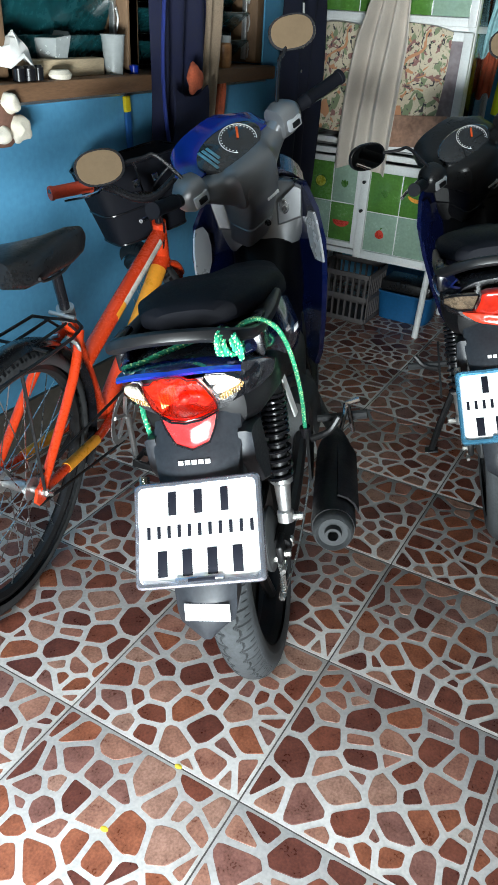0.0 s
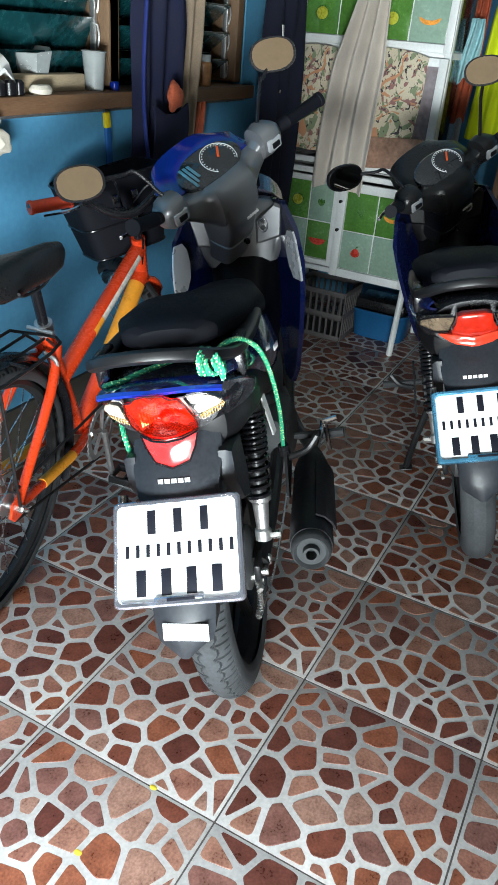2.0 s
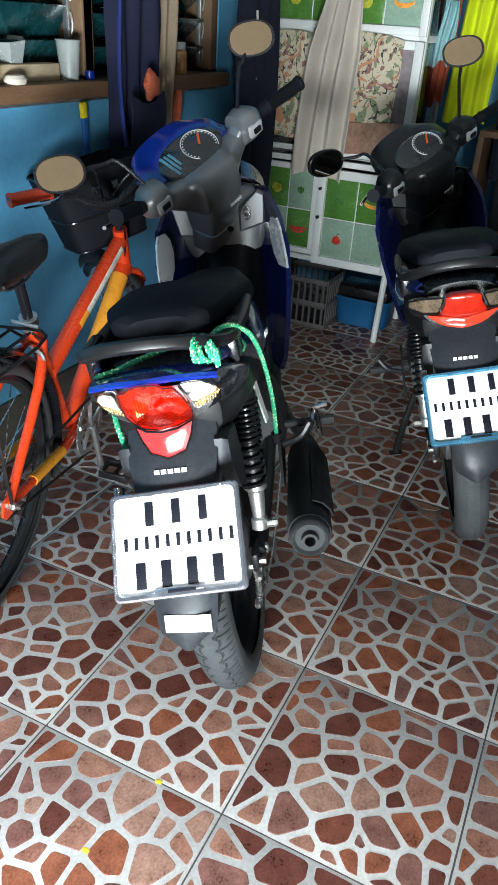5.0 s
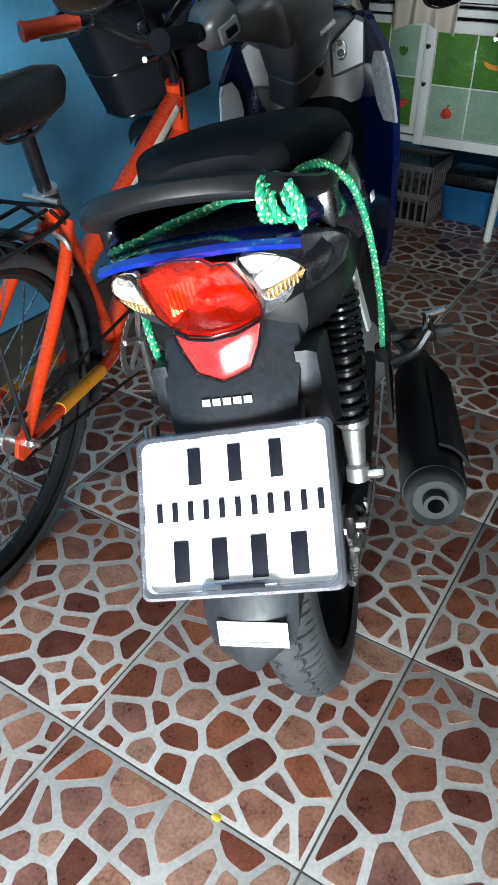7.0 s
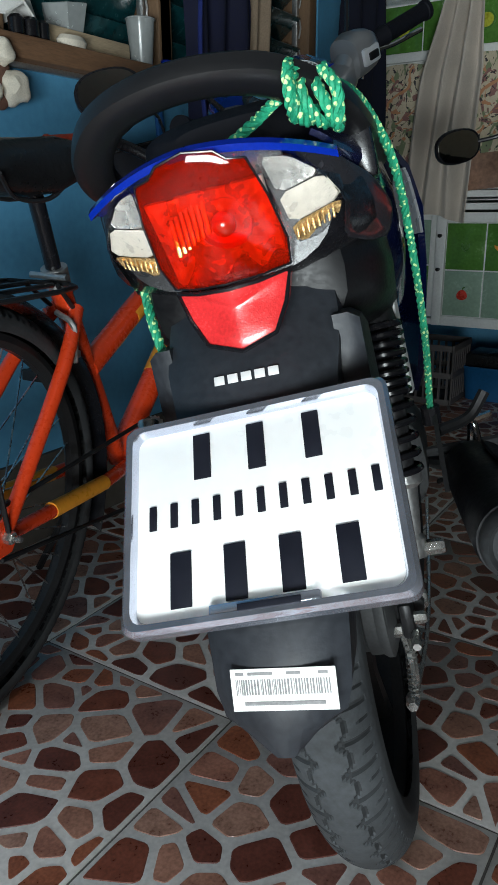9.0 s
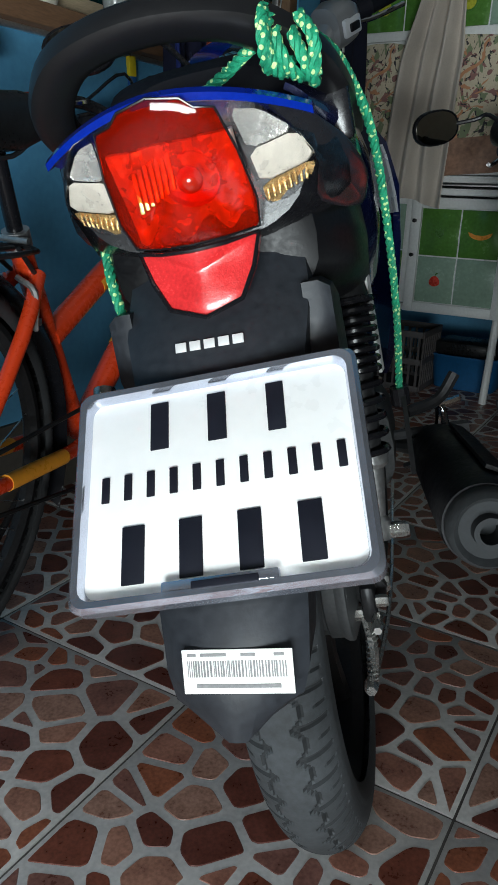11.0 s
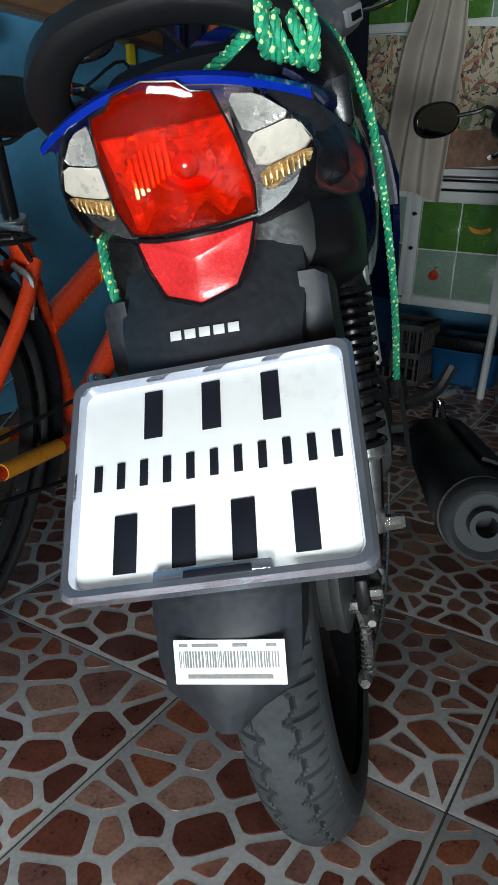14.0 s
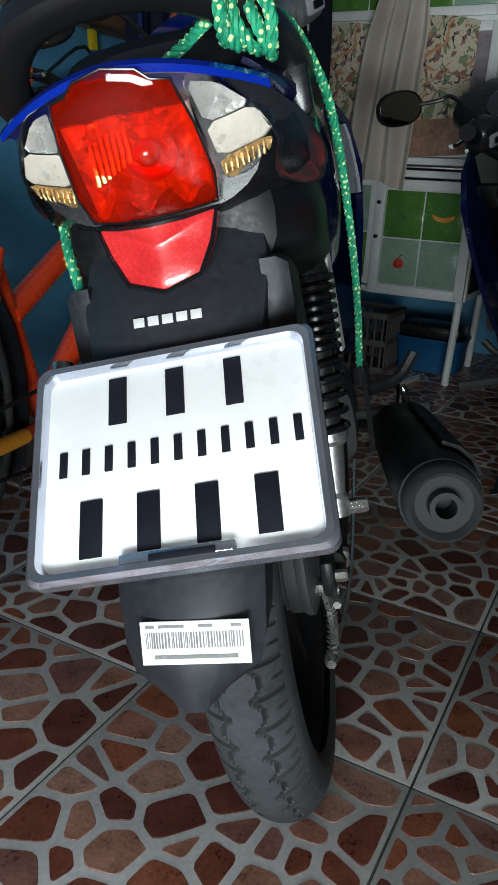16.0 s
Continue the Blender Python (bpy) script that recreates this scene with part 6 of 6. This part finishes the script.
    for ring in rings:
        for k, p in enumerate(ring):
            ring[k] = Matrix.Translation((0, 0.155, 0.815)) @ Matrix.Rotation(radians(-14), 4, "Z") @ Matrix.Scale(0.86, 4) @ Matrix.Translation((0, -0.19, -0.81)) @ Vector(p)
    loft(bm, rings)
    sad = part("saddle", bm, M["leather"], bk, "black padded saddle")
    bm = B()
    for s in (-1, 1):
        tube(bm, [(0.02 * s, 0.27, 0.805), (0.022 * s, 0.20, 0.77), (0.022 * s, 0.12, 0.770), (0.05 * s, 0.05, 0.80)], 0.0035, 6)
    part("saddle_rail", bm, M["steel_dark"], sad)
    bar("seat_post", [sc, (0, 0.19, 0.785)], 0.0125, M["black_gloss"], "black seat post")
    bm = B()
    cyl(bm, sc - Vector((0, -0.006, 0.016)), sc + Vector((0, -0.004, 0.012)), [(0, 0.021), (1, 0.021)], 18)
    tube(bm, [(-0.03, 0.218, 0.655), (0.035, 0.218, 0.655)], 0.005, 8, 1)
    part("seat_clamp", bm, M["alu"], bk, "seat clamp with bolt")
    # mudguard and carrier
    bm = B()
    sheet(bm, [[(0.03 * t, (R + 0.018) * math.sin(a), R + (R + 0.018) * math.cos(a) - 0.012 * t * t) for t in np.linspace(-1, 1, 7)] for a in np.linspace(-1.7, 1.95, 32)], 0.002)
    guard = part("mudguard", bm, M["black_gloss"], bk, "black rear mudguard")
    bm = B()
    tube(bm, [(-0.062, 0.20, 0.645), (-0.066, -0.10, 0.645), (-0.05, -0.165, 0.645), (0.05, -0.165, 0.645), (0.066, -0.10, 0.645), (0.062, 0.20, 0.645), (-0.062, 0.20, 0.645)], 0.004, 6, 4)
    car = part("carrier", bm, M["steel_dark"], bk, "black wire luggage carrier")
    rods = [((x, 0.20, 0.645), (x, -0.165, 0.645)) for x in (-0.022, 0.022)] + [((-0.062, 0.05, 0.645), (0.062, 0.05, 0.645))]
    for s in (-1, 1):
        rods += [((0.06 * s, -0.05, 0.645), (0.072 * s, 0.0, R)), ((0.03 * s, 0.20, 0.645), (0.02 * s, 0.26, 0.60))]
    for a, b in rods:
        bm = B()
        tube(bm, [a, b], 0.0038, 6, 1)
        part("rod", bm, M["steel_dark"], car)
    # cranks, chainring, chain
    bm = B()
    rings = []
    for k in range(64):
        a = 2 * math.pi * k / 64
        ro = 0.085 + (0.003 if k % 2 else -0.002)
        rings.append([(0.055 + dx, 0.455 + r * math.sin(a), 0.285 + r * math.cos(a)) for dx, r in ((0, 0.066), (0, ro), (0.003, ro), (0.003, 0.066))])
    loft(bm, rings, cap=False, loop=True)
    for k in range(5):
        a = 2 * math.pi * k / 5
        tube(bm, [(0.0565, 0.455, 0.285), (0.0565, 0.455 + 0.07 * math.sin(a), 0.285 + 0.07 * math.cos(a))], 0.006, 6, 1)
    cr = part("chainring", bm, M["alu"], bk, "silver chainring")
    bm = B()
    tube(bm, [(0.065, 0.455, 0.285), (0.075, 0.50, 0.125)], 0.009, 8, 1)
    part("crank", bm, M["alu"], cr)
    bm = B()
    tube(bm, [(-0.065, 0.455, 0.285), (-0.075, 0.41, 0.445)], 0.009, 8, 1)
    part("crank", bm, M["alu"], cr)
    for x, y, z in ((0.125, 0.50, 0.125), (-0.125, 0.41, 0.445)):
        bm = B()
        for dy in (-0.034, 0.034):
            box(bm, (x, y + dy, z), (0.09, 0.010, 0.022), 0.003)
        for dx in (-0.04, 0.0, 0.04):
            box(bm, (x + dx, y, z), (0.010, 0.058, 0.018), 0.003)
        part("pedal", bm, M["steel_dark"], cr, "black cage pedal")
    bm = B()
    for r0, off in ((0.085, 1), (0.085, -1)):
        tube(bm, [(0.056, 0.455, 0.285 + off * r0), (0.056, 0.0, R + off * 0.04)], 0.004, 6, 1)
    part("chain", bm, M["steel_dark"], cr, smooth=0)
    bm = B()
    tube(bm, [(-0.05, 0.40, 0.28), (-0.12, 0.42, 0.14), (-0.20, 0.44, -0.004)], 0.008, 8)
    part("kickstand", bm, M["steel_dark"], bk, "black kickstand")
    # stem, handlebar, grips
    hb = [Vector(p) for p in ((-0.151, 0.447, 0.856), (-0.085, 0.533, 0.871), (-0.05, 0.575, 0.862), (0.0, 0.61, 0.84), (0.05, 0.645, 0.85), (0.105, 0.69, 0.92), (0.153, 0.725, 0.945), (0.205, 0.765, 0.95))]
    bar("stem", [ht + sax * 0.01, ht + sax * 0.06, (0, 0.70, 0.825), hb[3]], [0.012, 0.013, 0.014, 0.016], M["black_gloss"], "black handlebar stem")
    bar("handlebar", hb, 0.011, M["black_gloss"], "black handlebar")
    for s, a, b in ((-1, hb[1], hb[0]), (1, hb[6], hb[7])):
        bm = B()
        cyl(bm, a, b, [(0, 0.018), (0.04, 0.018), (0.06, 0.0155), (0.9, 0.0155), (0.94, 0.018), (1, 0.017)], 16)
        part("grip", bm, M["grip_red"], bk, "red rubber grip")
        d = (b - a).normalized()
        f = Vector((0.045, -0.03, -0.005))
        bm = B()
        tube(bm, [a - d * 0.03, a + f * 0.6 - d * 0.01, a + f + d * 0.03, a + f + d * 0.10], 0.0045, 6)
        part("brake_lever", bm, M["chrome"], bk)
        bm = B()
        tube(bm, [a - d * 0.03, a - d * 0.06 + Vector((0.03, 0.03, 0.05)), hb[3] + Vector((0.02 * s, 0.08, 0.02)), (0.02 * s, 0.77, 0.74), (0.012 * s, 0.80, 0.66)], 0.003, 6)
        part("cable", bm, M["black_gloss"], bk)
    # wire-mesh basket, black, on the bar
    km = st @ Matrix.Translation((0, 0.905, 0.80))
    bm = B()

    def ring_at(k, z):
        a, b = 0.115 + 0.035 * k, 0.075 + 0.025 * k
        return [km @ Vector((x * 1.0, y, z)) for x, y, _ in flat_ring(z, 0, a, b, 6, 40)]

    levels = [ring_at(i / 7, -0.105 + 0.03 * i) for i in range(8)]
    loft(bm, levels, cap=False)
    bm.faces.new([bm.verts.new(v) for v in levels[0]])
    loft(bm, [[v + (km.to_3x3() @ Vector((0, 0, 0.0))) for v in lev] for lev in [ring_at(i / 7 - 0.06, -0.1 + 0.03 * i) for i in range(8)]], cap=False)
    bas = part("basket", bm, M["seat"], bk, "black handlebar basket with liner")
    for i in (0, 3, 7):
        bm = B()
        tube(bm, levels[i], 0.0035, 6, 1, loop=True)
        part("hoop", bm, M["black_gloss"], bas)
    for s in (-1, 1):
        bm = B()
        box(bm, (0.03 * s, -0.105, 0.055), (0.02, 0.006, 0.022), 0.002, km)
        part("clip", bm, M["chrome"], bas, "silver basket clip")
    # brake arms near the stay bridge
    for c, g in (((0, 0.235, 0.55), Matrix.Identity(4)), ((0, 0.905, 0.60), st)):
        bm = B()
        for s in (-1, 1):
            tube(bm, [g @ (Vector(c) + Vector((0.035 * s, 0, -0.03))), g @ (Vector(c) + Vector((0.04 * s, -0.01, 0.03))), g @ (Vector(c) + Vector((0.01 * s, -0.012, 0.05)))], 0.005, 6)
            box(bm, (c[0] + 0.028 * s, c[1], c[2] - 0.02), (0.012, 0.04, 0.012), 0.002, g)
        part("brake_caliper", bm, M["alu"], bk)


bicycle(leaning(-0.732, 0.204, 13.2, -3.4) @ Matrix.Scale(0.983, 4))

# ---- floor tiles: glazed grey squares with raised printed stones ----


def clip_half(poly, n, d):
    """The part of a convex polygon where n . p <= d."""
    out = []
    for k, p in enumerate(poly):
        q = poly[(k + 1) % len(poly)]
        a, b = n[0] * p[0] + n[1] * p[1] - d, n[0] * q[0] + n[1] * q[1] - d
        if a <= 0:
            out.append(p)
        if a * b < 0:
            t = a / (a - b)
            out.append((p[0] + (q[0] - p[0]) * t, p[1] + (q[1] - p[1]) * t))
    return out


def stone_field(seed, half=0.198):
    """Uneven stone outlines that fill a square, with gaps between them."""
    rnd = random.Random(seed)
    pts, tries = [], 0
    while len(pts) < 52 and tries < 9000:
        tries += 1
        p = (rnd.uniform(-half, half), rnd.uniform(-half, half))
        r = rnd.choice((0.027, 0.040, 0.048, 0.055))
        if all(math.hypot(p[0] - q[0], p[1] - q[1]) > 0.5 * (r + s) * 0.92 for q, s in ((w[:2], w[2]) for w in pts)):
            pts.append((*p, r))
    shear = rnd.uniform(-0.35, 0.35)
    stones = []
    for i, (x, y, r) in enumerate(pts):
        poly = [(-half, -half), (half, -half), (half, half), (-half, half)]
        for j, (u, v, s) in enumerate(pts):
            if i == j:
                continue
            dx, dy = u - x, v - y
            L = math.hypot(dx, dy)
            if L > 0.22:
                continue
            n = (dx / L, dy / L)
            share = 0.5 + 0.5 * (r * r - s * s) / (L * L) * 0.35
            gap = 0.0050 + 0.0012 * math.sin(7 * i + 3 * j) ** 2
            poly = clip_half(poly, n, n[0] * x + n[1] * y + L * share - gap)
            if len(poly) < 3:
                break
        if len(poly) < 3:
            continue
        for n in ((1, 0), (-1, 0), (0, 1), (0, -1)):
            poly = clip_half(poly, n, half - 0.0055)
        if len(poly) < 3:
            continue
        for _ in range(2):
            poly = [q for k, p in enumerate(poly) for q in ((0.86 * p[0] + 0.14 * poly[(k + 1) % len(poly)][0], 0.86 * p[1] + 0.14 * poly[(k + 1) % len(poly)][1]), (0.14 * p[0] + 0.86 * poly[(k + 1) % len(poly)][0], 0.14 * p[1] + 0.86 * poly[(k + 1) % len(poly)][1]))]
        area = 0.5 * abs(sum(p[0] * poly[(k + 1) % len(poly)][1] - p[1] * poly[(k + 1) % len(poly)][0] for k, p in enumerate(poly)))
        if area > 0.00012:
            stones.append(poly)
    return stones


TILE_SETS = []
for k in range(6):
    verts, faces = [], []
    for poly in stone_field(40 + k):
        c = (sum(p[0] for p in poly) / len(poly), sum(p[1] for p in poly) / len(poly))
        n, s = len(poly), len(verts)
        verts += [(p[0], p[1], -0.0014) for p in poly] + [(c[0] + (p[0] - c[0]) * 0.95, c[1] + (p[1] - c[1]) * 0.95, 0.0) for p in poly]
        faces += [(s + i, s + (i + 1) % n, s + n + (i + 1) % n, s + n + i) for i in range(n)] + [tuple(s + n + i for i in range(n))]
    me = bpy.data.meshes.new("stones")
    me.from_pydata(verts, [], faces)
    me.materials.append(M["stone"])
    TILE_SETS.append(me)
bm = B()
box(bm, (0, 0, -0.005), (0.3965, 0.3965, 0.008), 0.0012)
TILE = finish("tile", bm, M["grout"])
rnd = random.Random(11)
for i in range(-3, 5):
    for j in range(-4, 8):
        tile = new("tile", TILE)
        tile.parent = floor
        tile.matrix_basis = pose(0.4 * i + 0.2, 0.4 * j + 0.2, rnd.uniform(-0.0003, 0.0), 0, 0, 90 * rnd.randrange(4))
        st_ob = new("stones", TILE_SETS[rnd.randrange(6)])
        st_ob.parent = tile
        tagged(st_ob, "brown and red printed stones", kind="stuff")
for x, y in ((-0.134, -0.001), (-0.174, -0.172)):
    bm = B()
    lathe(bm, [(0, 0), (0.008, 0), (0.006, 0.001), (0, 0.0012)], 9, pose(x, y, 0.0005) @ Matrix.Diagonal((1, 0.7, 1, 1)), cap=False)
    part("paint_fleck", bm, M["yellow_dot"], floor, "small yellow paint fleck")
